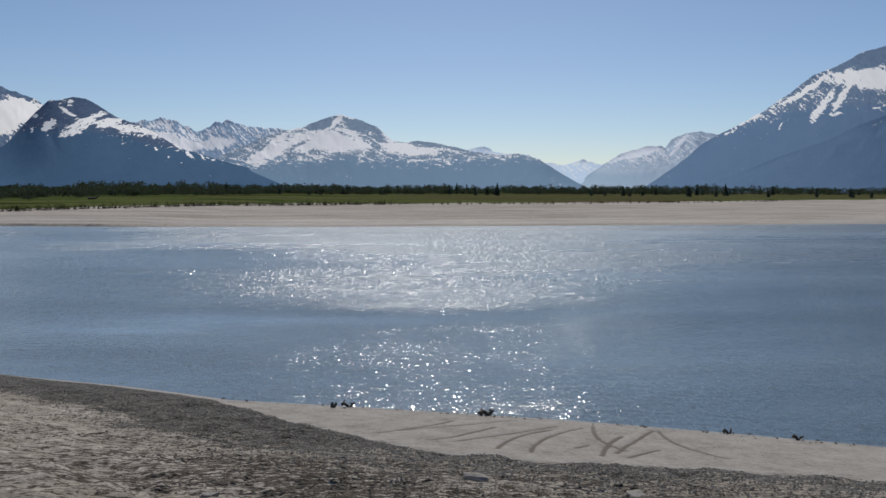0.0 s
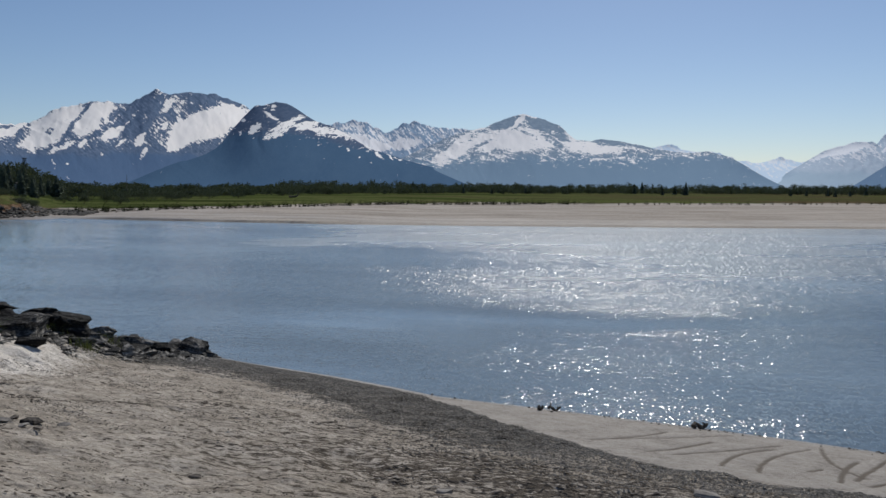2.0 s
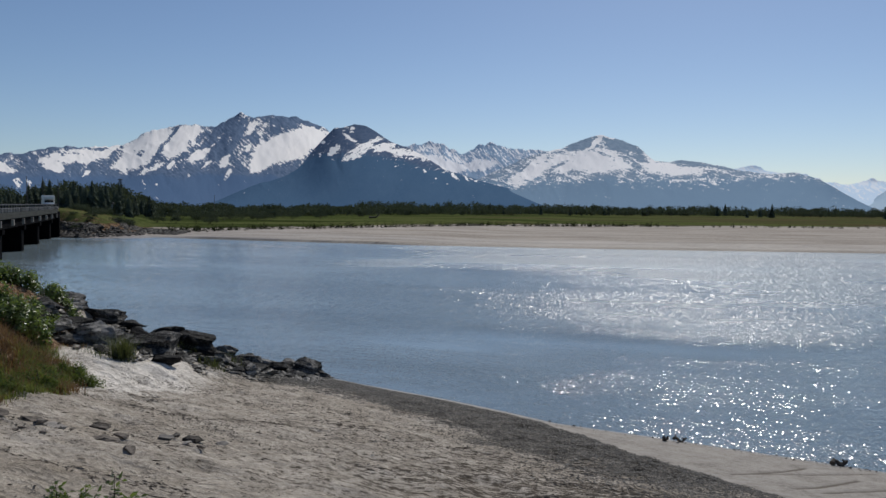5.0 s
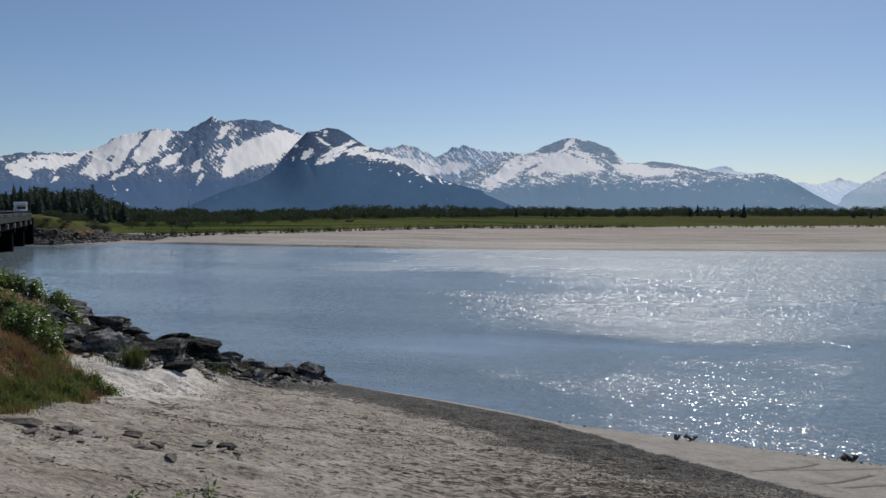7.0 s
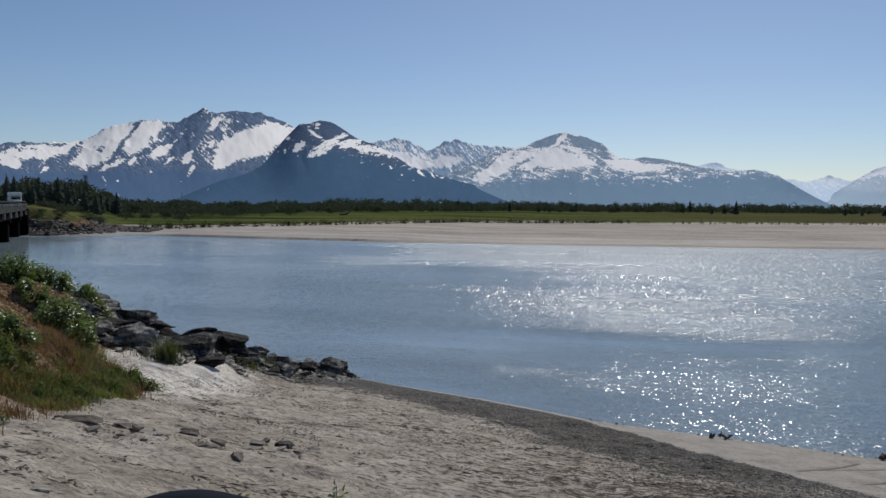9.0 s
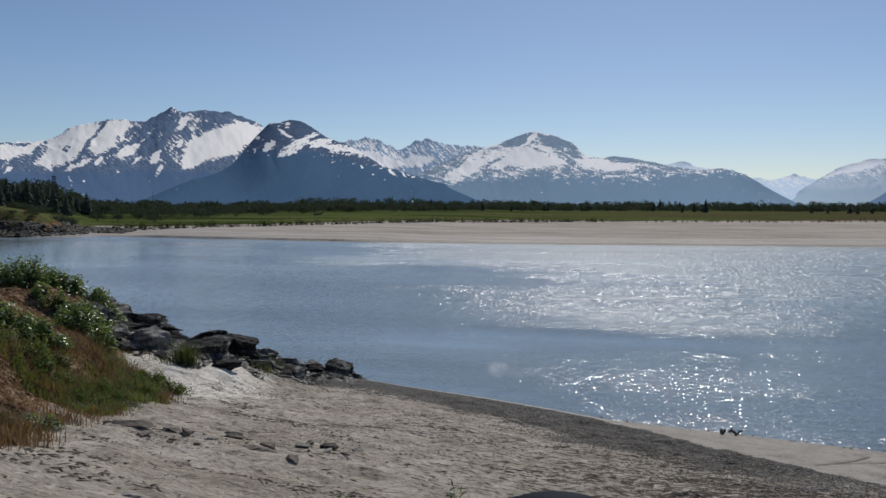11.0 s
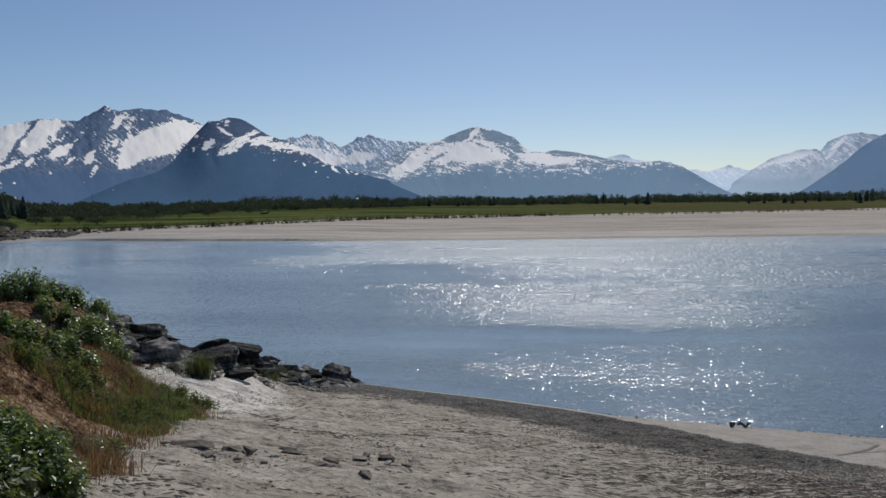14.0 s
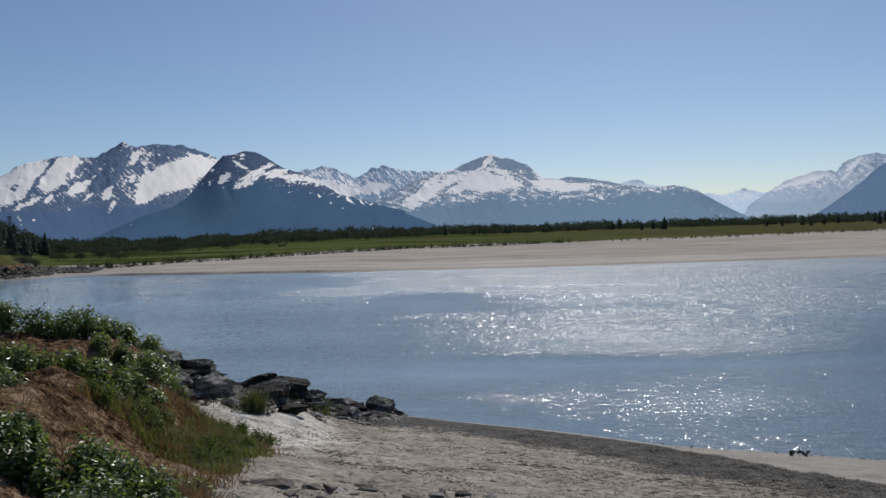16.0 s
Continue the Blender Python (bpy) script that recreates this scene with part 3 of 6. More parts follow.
def build_land():
    gx = stretched(-18, 11, 0.07, -4700, 4700, 1.08)
    gy = stretched(3, 23, 0.07, -160, 4700, 1.08)
    gx = np.unique(np.concatenate([gx, np.arange(-114.03, -64, 1.4), np.arange(-82.3, -24, 0.7)]))
    gy = np.unique(np.concatenate([gy, np.arange(100.03, 150, 1.4), np.arange(110.1, 136, 0.4)]))
    X, Y = np.meshgrid(gx, gy)
    Z = land_height(X, Y)
    tr = np.zeros_like(X)
    box_ = (X > -2) & (X < 8) & (Y > 12) & (Y < 19)
    tr[box_] = track_field(X[box_], Y[box_])
    d, pale, gravel, fleck, dry, soil, rel = beach(X, Y)
    wet = np.maximum(1 - ramp01(d, 0.08, 0.4), 0) * (Y < 60)
    Z = Z + rel - 0.035 * tr
    farside = ((Y > 0.5 * (along(NEAR_SHORE, X) + along(FAR_SHORE, X)))).astype(float)
    over = Y - along(GRASS_EDGE, X)
    meadow = ramp01(over + 14 * (fbm(X * 0.05, Y * 0.05, 40) - 0.5), -3, 6) * farside
    wood = ramp01(over, 230, 420) * farside
    ex, ey = X + 101.5, Y - 115.5
    bx, by = ex * 0.824 + ey * 0.566, -ex * 0.566 + ey * 0.824
    bank = ramp01(23 - np.abs(bx), 0, 5) * ramp01(by, -16, -11) * ramp01(Z, 0.35, 0.9) * farside
    meadow = np.maximum(meadow, bank * ramp01(Z + 1.6 * (fbm(X * 0.35, Y * 0.35, 91) - 0.5), 1.7, 2.5) * 0.55)
    wet_far = (1 - ramp01(Y - along(FAR_SHORE, X), 0.5, 5)) * farside * (1 - bank)
    # a pale bar far down the flats
    bar = ramp01(X, 180, 260) * ramp01(Y, 900, 1000) * (1 - ramp01(Y, 1150, 1300))
    ob = grid_object("ground", X, Y, Z, MAT_GROUND)
    for nm, v in (("fleck", fleck), ("gravel", gravel * (1 - farside)), ("pale", pale * (1 - farside)), ("dry", dry * (1 - farside)), ("soil", np.where(farside > 0, 0.85 * bank, soil)), ("track", tr), ("farside", farside),
                  ("wet", np.maximum(wet * (1 - farside), np.maximum(0.75 * wet_far * (1 - ramp01(X, -60, -35)), 0.45 * farside * (1 - bank) * ramp01(Y - along(FAR_SHORE, X), 1, 4) * (1 - ramp01(Y - along(FAR_SHORE, X) + 16 * (fbm(X * 0.05, Y * 0.05, 44) - 0.5), 10, 34))))), ("meadow", np.maximum(meadow - bar * 2, 0)), ("wood", wood * (1 - bar))):
        set_attr(ob.data, nm, v)
    tagged(ob, "sandy and gravelly river banks with a grassy flat beyond", "ground", kind="structure")


build_land()

wx, wy = stretched(-60, 60, 2.0, -900, 900), stretched(5, 130, 2.0, -300, 400)
WX, WY = np.meshgrid(wx, wy)
keep_water = grid_object("water", WX, WY, np.zeros_like(WX), MAT_WATER)
calm_edge = np.interp(WX, [-40, -12, 0, 10, 20], [104, 66, 58, 50, 47])
ruffled = 0.26 + 0.08 * ramp01(WX, -15, 0) + 0.32 * ramp01(WY - calm_edge, -8, 14) + 0.4 * np.exp(-(((WX + 26) / 9) ** 2 + ((WY - 74) / 13) ** 2)) + 0.36 * np.exp(-(((WX + 2) / 17) ** 2 + ((WY - 46) / 9) ** 2))
ruffled -= 0.17 * np.exp(-(((WY - 32.5 - 0.1 * WX) / 3.0) ** 2)) * ramp01(WX, -16, -8)
ruffled -= (0.1 + 0.04 * ramp01(WX, 0, 6)) * (1 - ramp01(WY, 26, 34))
ruffled += 0.07 * np.exp(-(((WY - 23.5 + 0.33 * WX) / 5.0) ** 2)) * ramp01(WX, -16, -8) * (1 - 0.7 * ramp01(WX, 0, 8))
ruffled += (0.3 * ramp01(WY - along(FAR_SHORE, WX), -5, -1) + 0.25 * ramp01(WY - along(FAR_SHORE, WX), -34, -8)) * ramp01(WX, -40, -5)
ruffled -= 0.25 * (1 - ramp01(WX, -60, -25))
set_attr(keep_water.data, "ruffle", ruffled)
# the slack water by the point is painted paler, for the sky it reflects
set_attr(keep_water.data, "sky_sheen", 0.36 * (1 - ramp01(WX + 0.25 * WY, -22, 14)) - 0.09)
set_attr(keep_water.data, "ripple", (1 - 0.6 * ramp01(WY, 24, 60)) * (0.2 + 0.8 * ramp01(WX, -45, -12)))
set_attr(keep_water.data, "lean", 0.2 * ramp01(WY, 20, 58))
tagged(keep_water, "wide grey-blue silty river with sparkling ripples", "river", kind="structure")


# ---- mountains ----
def mountain(ridge, dist, reach, material, label, seed, snow_line, snow_gain, most, bare_line, spots=(), jag=0.12, rugged=0.3, nv=110):
    az0, az1 = ridge[0][0], ridge[-1][0]
    nu = int((az1 - az0) / 0.05) + 2
    az = np.linspace(az0, az1, nu)
    el = np.interp(az, [a for a, e in ridge], [e for a, e in ridge])
    kern = np.hanning(71)
    soft_el = np.convolve(np.pad(el, 35, mode="edge"), kern / kern.sum(), "valid")
    el = el + jag * (fbm(az * 2.4, az * 0, seed, 5) - 0.5) * np.clip(el / 2.0, 0.15, 1)
    s = np.concatenate([np.linspace(0, 1, nv), 1 + np.linspace(0.05, 0.6, 10)])
    A, S = np.meshgrid(az, s)
    crest = np.clip(S, 0, 1) ** 34
    Hh = dist * np.tan(np.radians(np.maximum(el[None, :] * crest + (soft_el - 0.06)[None, :] * (1 - crest), 0.02)))
    depth = dist - reach * (1 - S)
    shape = np.where(S <= 1, np.clip(S, 0, 1) ** 1.15, 1 - (S - 1) * 0.9)
    warp = 0.5 * (fbm(A * 0.5, S * 2.0, seed + 3) - 0.5)
    spur = 1 - np.abs(2 * fbm(A * 0.55 + warp + 0.9 * S, S * 2.0 + 3, seed + 7, 4) - 1)
    gully = 1 - np.abs(2 * fbm(A * 1.5 + 2 * warp - 1.5 * S, S * 5.5, seed + 11, 4) - 1)
    inner = np.clip(4 * S * (1 - S), 0, 1) ** 0.7 * (S < 1)
    Z = Hh * (shape + rugged * (0.12 + 0.88 * np.clip(S, 0, 1) ** 2) * inner * ((spur - 0.72) * 0.9 + (gully - 0.72) * 0.16)) - 6 * (S <= 0)
    X, Y = depth * np.sin(np.radians(A)), depth * np.cos(np.radians(A))
    ob = grid_object("mountain", X, Y, Z, material)
    elev = np.degrees(np.arctan2(Z - 5.5, np.hypot(X, Y)))
    line = np.interp(A, [a for a, v in snow_line], [v for a, v in snow_line])
    snow = np.clip(0.5 + snow_gain * (elev - line), 0.05, most) + 0.2 * (0.72 - spur) + 0.3 * (0.72 - gully)
    # snowfields and bare crags: azimuth, elevation, half length, half width, slant, amount
    wa = A + 0.5 * (fbm(A * 1.6, elev * 2.6, seed + 41) - 0.5) + 0.22 * (fbm(A * 6.0, elev * 9.0, seed + 43, 3) - 0.5)
    we = elev + 0.34 * (fbm(A * 1.8, elev * 2.8, seed + 47) - 0.5) + 0.16 * (fbm(A * 6.5, elev * 9.5, seed + 49, 3) - 0.5)
    fields, crags = np.zeros_like(snow), np.zeros_like(snow)
    for sa, se, length, width, slant, amount in spots:
        c, q = math.cos(radians(slant)), math.sin(radians(slant))
        u, v = (wa - sa) * c + (we - se) * q, -(wa - sa) * q + (we - se) * c
        inside = 1 - ramp01(np.hypot(u / length, v / width), 0.55, 1.3)
        fields, crags = fields + max(amount, 0) * inside, crags + min(amount, 0) * inside
    snow = snow + np.clip(1.25 * fields, 0, 0.54) + np.clip(crags, -0.5, 0)
    bare = 0.5 + 0.6 * (elev - np.interp(A, [a for a, v in bare_line], [v for a, v in bare_line]))
    set_attr(ob.data, "snow", snow)
    set_attr(ob.data, "bare", np.clip(bare, -1, 2))
    uvl = ob.data.uv_layers.new(name="UVMap")
    idx = np.empty(len(ob.data.loops), np.int32)
    ob.data.loops.foreach_get("vertex_index", idx)
    uv = np.stack([A.ravel()[idx] * 0.1, elev.ravel()[idx] * 0.1], -1)
    uvl.data.foreach_set("uv", uv.astype(np.float32).ravel())
    return tagged(ob, label, "mountain", "mountains round the valley", "structure")


# snowfields and bare crags, as mountain() takes them
SNOW_MID_A = (
    (-33.77, 3.56, 2.07, 0.80, 40, 0.60), (-31.33, 4.25, 1.59, 0.64, 45, 0.60), (-32.27, 4.07, 1.27, 0.19, 52, -0.50), (-24.07, 4.17, 2.70, 0.88, 22, 0.70), (-26.10, 3.01, 1.11, 0.45, 50, 0.60),
    (-30.17, 3.34, 0.72, 0.29, 30, 0.50), (-28.54, 2.95, 0.56, 0.22, 55, 0.50), (-28.32, 2.09, 0.48, 0.21, 60, 0.55), (-26.49, 2.44, 0.32, 0.16, 30, 0.50), (-33.22, 2.36, 0.95, 0.16, 30, 0.40),
    (-32.00, 2.62, 0.45, 0.14, 45, 0.45), (-30.92, 2.03, 0.25, 0.10, 45, 0.45), (-32.95, 1.30, 0.24, 0.11, 35, 0.45), (-33.87, 1.43, 0.60, 0.10, -70, 0.40), (-28.52, 4.51, 1.75, 0.88, 45, -0.35),
)
SNOW_MID_B = (
    (-37.72, 3.04, 1.75, 0.41, 5, 0.45), (-39.29, 2.48, 0.80, 0.29, -25, 0.50), (-35.98, 3.33, 1.27, 0.18, 30, 0.35), (-38.24, 3.17, 0.95, 0.14, 0, -0.35), (-36.78, 3.71, 1.43, 0.11, -2, 0.40),
    (-28.98, 4.34, 0.95, 0.10, 50, 0.40), (-28.23, 4.21, 0.64, 0.10, 55, 0.35), (-26.70, 5.35, 0.64, 0.19, 60, 0.35), (-26.94, 3.93, 0.32, 0.14, 60, 0.40), (-24.54, 5.82, 0.95, 0.27, 0, -0.55),
    (-22.81, 5.71, 1.35, 0.21, -20, -0.55), (-33.91, 3.40, 0.35, 0.16, 30, -0.50), (-30.82, 4.12, 0.16, 0.13, 0, -0.60), (-37.21, 1.95, 0.32, 0.14, 40, 0.40), (-29.74, 2.68, 0.40, 0.11, 40, 0.35),
)
SNOW_MID_C = ((-42.2, 2.2, 0.9, 0.3, -10, 0.5), (-41.2, 1.25, 0.3, 0.2, 60, 0.5), (-40.6, 1.15, 0.2, 0.4, 10, 0.4))
SNOW_NEAR_A = (
    (-19.13, 4.93, 0.83, 0.48, 0, -0.50), (-19.12, 3.96, 1.67, 0.40, 28, 0.50), (-21.14, 3.92, 0.48, 0.25, 45, 0.45), (-21.78, 4.38, 0.22, 0.10, 45, 0.40), (-19.93, 4.75, 0.64, 0.13, -40, 0.45),
    (-19.69, 5.32, 0.29, 0.19, 40, 0.45), (-22.02, 3.45, 0.14, 0.13, 0, 0.40), (-17.50, 4.12, 0.95, 0.24, 18, 0.45), (-16.19, 3.76, 1.27, 0.34, -8, 0.45), (-18.15, 4.27, 0.95, 0.08, 25, -0.40),
    (-16.35, 3.60, 1.11, 0.06, -4, -0.30), (-17.66, 4.55, 0.40, 0.06, 10, -0.40), (-18.72, 3.56, 0.95, 0.08, 30, -0.35), (-14.87, 3.62, 0.67, 0.11, -35, 0.42), (-13.55, 2.89, 0.48, 0.13, -45, 0.42),
)
SNOW_NEAR_B = (
    (-12.55, 2.16, 0.56, 0.14, -60, 0.45), (-11.72, 1.92, 0.32, 0.10, -45, 0.42), (-14.70, 2.55, 0.16, 0.08, -45, 0.40), (-12.22, 2.50, 0.64, 0.08, -30, 0.35),
    (-11.06, 1.80, 0.40, 0.08, -30, 0.35), (-13.04, 1.50, 0.10, 0.06, 0, 0.40), (-13.96, 2.03, 0.10, 0.08, 0, 0.40),
)
SNOW_FAR_A = (
    (-0.54, 3.83, 1.65, 0.59, -30, -0.60), (-2.75, 4.54, 1.13, 0.14, 45, 0.55), (-3.72, 4.41, 0.87, 0.28, 22, -0.50), (-1.96, 4.97, 0.61, 0.17, -12, 0.50), (3.35, 3.11, 0.95, 0.29, 0, -0.50),
    (-1.68, 3.56, 1.04, 0.10, -20, -0.35), (-0.27, 3.03, 0.87, 0.10, -28, -0.30), (-2.18, 2.24, 1.39, 0.10, -8, -0.35), (1.66, 1.98, 1.04, 0.09, -25, -0.30),
)
SNOW_TALL_A = (
    (32.50, 6.81, 2.34, 0.62, -6, 0.60), (31.00, 5.80, 1.16, 0.22, 60, 0.50), (30.07, 5.50, 1.16, 0.21, 58, 0.50), (28.93, 6.32, 1.12, 0.15, 40, 0.45), (29.40, 6.64, 0.75, 0.13, 40, 0.45),
    (25.52, 4.60, 1.16, 0.13, 28, 0.45), (24.27, 3.64, 0.37, 0.07, 25, 0.45), (27.54, 4.11, 0.37, 0.07, 50, 0.45), (30.65, 4.71, 0.47, 0.13, 10, 0.45), (29.34, 4.66, 0.45, 0.17, 60, 0.45),
    (31.53, 6.11, 0.47, 0.24, 40, -0.45), (30.60, 6.24, 0.75, 0.15, 50, -0.30), (32.30, 7.99, 1.87, 0.49, 20, -0.40), (27.98, 5.76, 0.75, 0.09, 35, 0.40), (33.02, 5.07, 0.37, 0.07, 0, 0.40),
)

# aerial haze is painted in: base colours pale and turn bluer with distance
NEAR_HILL = mountain_material("hazed_wooded_mountain_near", (0.066, 0.126, 0.212), (0.085, 0.15, 0.236), (0.075, 0.115, 0.19), (0.115, 0.155, 0.23), (0.95, 0.93, 0.9), -20, 1.5, 55)
MID_HILL = mountain_material("hazed_wooded_mountain_middle", (0.1, 0.166, 0.28), (0.12, 0.19, 0.305), (0.08, 0.13, 0.215), (0.19, 0.25, 0.35), (0.97, 0.94, 0.9), 42)
TALL_HILL = mountain_material("hazed_wooded_mountain_tall", (0.135, 0.215, 0.33), (0.16, 0.245, 0.36), (0.14, 0.212, 0.32), (0.21, 0.28, 0.37), (0.95, 0.93, 0.9), 40, 1.6, 70)
SPUR_HILL = mountain_material("hazed_wooded_mountain_spur", (0.126, 0.202, 0.312), (0.15, 0.232, 0.342), (0.125, 0.192, 0.295), (0.175, 0.24, 0.33), (0.95, 0.93, 0.9), -25)
FAR_HILL = mountain_material("hazed_wooded_mountain_far", (0.21, 0.31, 0.42), (0.23, 0.335, 0.44), (0.22, 0.305, 0.395), (0.31, 0.39, 0.48), (0.95, 0.94, 0.93), 12, 1.9, 75)
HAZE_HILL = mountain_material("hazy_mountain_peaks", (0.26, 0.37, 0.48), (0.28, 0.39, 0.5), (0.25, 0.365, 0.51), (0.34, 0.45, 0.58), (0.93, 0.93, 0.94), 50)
FAINT_HILL = mountain_material("hazed_faint_mountain", (0.62, 0.77, 0.92), (0.64, 0.79, 0.94), (0.65, 0.8, 0.94), (0.7, 0.83, 0.95), (0.86, 0.92, 0.97), 30)
PALE_HILL = mountain_material("hazed_snowy_mountain_distant", (0.42, 0.54, 0.64), (0.45, 0.57, 0.67), (0.47, 0.57, 0.67), (0.55, 0.64, 0.73), (0.86, 0.89, 0.93), 30)

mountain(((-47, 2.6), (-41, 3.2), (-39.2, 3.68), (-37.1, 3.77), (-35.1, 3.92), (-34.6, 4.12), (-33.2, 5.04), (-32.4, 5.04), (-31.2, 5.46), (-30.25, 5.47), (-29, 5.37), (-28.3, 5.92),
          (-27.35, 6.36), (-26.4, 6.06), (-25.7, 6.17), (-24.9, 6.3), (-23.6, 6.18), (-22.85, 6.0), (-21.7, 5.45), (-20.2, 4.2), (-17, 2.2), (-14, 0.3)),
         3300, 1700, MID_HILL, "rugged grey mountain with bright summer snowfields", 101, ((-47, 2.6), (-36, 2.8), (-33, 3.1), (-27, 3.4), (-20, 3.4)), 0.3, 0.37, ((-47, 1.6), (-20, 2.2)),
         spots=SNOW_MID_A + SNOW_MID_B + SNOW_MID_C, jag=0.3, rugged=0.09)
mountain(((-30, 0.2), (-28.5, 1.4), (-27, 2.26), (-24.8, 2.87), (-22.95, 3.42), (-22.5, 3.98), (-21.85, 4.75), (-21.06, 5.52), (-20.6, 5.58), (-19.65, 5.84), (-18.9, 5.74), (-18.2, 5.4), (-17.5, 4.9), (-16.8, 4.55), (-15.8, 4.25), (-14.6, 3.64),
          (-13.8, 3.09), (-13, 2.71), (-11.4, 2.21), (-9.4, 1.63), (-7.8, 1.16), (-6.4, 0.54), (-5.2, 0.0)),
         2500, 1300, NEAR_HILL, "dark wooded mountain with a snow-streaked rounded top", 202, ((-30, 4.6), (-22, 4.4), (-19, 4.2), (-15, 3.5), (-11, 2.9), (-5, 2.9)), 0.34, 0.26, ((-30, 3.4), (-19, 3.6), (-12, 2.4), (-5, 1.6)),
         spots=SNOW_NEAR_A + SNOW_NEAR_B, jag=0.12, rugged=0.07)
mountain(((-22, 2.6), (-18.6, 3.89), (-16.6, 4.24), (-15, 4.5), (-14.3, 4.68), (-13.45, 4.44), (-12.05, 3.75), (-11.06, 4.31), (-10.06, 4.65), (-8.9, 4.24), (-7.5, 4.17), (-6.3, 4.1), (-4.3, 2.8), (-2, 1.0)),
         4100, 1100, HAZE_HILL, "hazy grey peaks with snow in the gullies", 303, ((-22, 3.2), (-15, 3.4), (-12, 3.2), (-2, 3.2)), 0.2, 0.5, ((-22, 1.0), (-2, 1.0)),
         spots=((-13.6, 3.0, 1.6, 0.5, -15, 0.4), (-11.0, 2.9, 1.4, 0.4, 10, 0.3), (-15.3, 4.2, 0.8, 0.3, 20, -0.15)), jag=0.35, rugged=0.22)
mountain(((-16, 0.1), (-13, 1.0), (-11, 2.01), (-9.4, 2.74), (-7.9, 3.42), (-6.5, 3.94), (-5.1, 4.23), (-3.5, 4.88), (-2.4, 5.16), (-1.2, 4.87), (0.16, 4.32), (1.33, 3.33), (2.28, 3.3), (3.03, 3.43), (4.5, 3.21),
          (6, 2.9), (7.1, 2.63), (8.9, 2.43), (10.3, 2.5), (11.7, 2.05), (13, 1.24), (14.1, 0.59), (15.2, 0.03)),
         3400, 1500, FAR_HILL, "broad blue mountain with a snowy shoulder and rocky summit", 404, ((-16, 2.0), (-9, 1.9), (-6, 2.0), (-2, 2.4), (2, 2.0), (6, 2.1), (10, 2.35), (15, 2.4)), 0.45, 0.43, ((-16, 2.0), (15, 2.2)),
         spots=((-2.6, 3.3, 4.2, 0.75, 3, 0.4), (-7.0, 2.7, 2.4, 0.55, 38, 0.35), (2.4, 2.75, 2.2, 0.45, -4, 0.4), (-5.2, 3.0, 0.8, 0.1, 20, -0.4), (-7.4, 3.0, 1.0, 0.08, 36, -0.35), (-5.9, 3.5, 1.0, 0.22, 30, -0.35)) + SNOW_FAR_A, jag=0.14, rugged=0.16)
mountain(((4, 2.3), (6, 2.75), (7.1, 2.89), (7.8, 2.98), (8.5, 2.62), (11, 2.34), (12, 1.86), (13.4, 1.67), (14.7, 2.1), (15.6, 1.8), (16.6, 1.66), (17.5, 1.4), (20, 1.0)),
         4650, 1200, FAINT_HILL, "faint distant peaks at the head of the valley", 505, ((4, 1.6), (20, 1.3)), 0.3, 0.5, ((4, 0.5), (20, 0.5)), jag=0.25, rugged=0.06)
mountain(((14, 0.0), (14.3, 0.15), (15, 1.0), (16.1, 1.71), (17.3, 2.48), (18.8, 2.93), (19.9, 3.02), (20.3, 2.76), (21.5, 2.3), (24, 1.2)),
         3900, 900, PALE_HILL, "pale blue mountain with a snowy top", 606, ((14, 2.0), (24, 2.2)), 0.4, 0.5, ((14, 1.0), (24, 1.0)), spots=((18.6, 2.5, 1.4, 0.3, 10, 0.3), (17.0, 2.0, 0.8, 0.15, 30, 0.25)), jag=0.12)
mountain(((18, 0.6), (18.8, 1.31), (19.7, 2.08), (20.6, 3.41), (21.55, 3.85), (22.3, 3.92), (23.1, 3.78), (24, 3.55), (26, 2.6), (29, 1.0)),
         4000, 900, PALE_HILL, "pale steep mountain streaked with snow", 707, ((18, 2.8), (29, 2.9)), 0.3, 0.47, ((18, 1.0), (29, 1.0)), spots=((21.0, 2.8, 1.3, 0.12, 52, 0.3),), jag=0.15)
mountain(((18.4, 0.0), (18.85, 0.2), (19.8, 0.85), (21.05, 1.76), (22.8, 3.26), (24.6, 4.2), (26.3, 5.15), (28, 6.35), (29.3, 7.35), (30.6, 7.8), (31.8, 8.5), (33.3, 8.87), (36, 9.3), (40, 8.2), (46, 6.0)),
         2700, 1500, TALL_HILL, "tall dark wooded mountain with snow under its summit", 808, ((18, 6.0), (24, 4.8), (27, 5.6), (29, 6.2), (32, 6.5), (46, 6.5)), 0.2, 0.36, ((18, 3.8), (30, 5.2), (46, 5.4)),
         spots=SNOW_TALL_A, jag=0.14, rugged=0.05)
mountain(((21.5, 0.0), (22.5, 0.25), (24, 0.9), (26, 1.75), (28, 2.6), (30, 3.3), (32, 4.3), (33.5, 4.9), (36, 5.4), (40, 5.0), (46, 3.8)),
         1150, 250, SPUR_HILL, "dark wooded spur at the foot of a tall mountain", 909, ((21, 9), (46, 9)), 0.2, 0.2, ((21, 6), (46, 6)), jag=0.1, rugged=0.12)


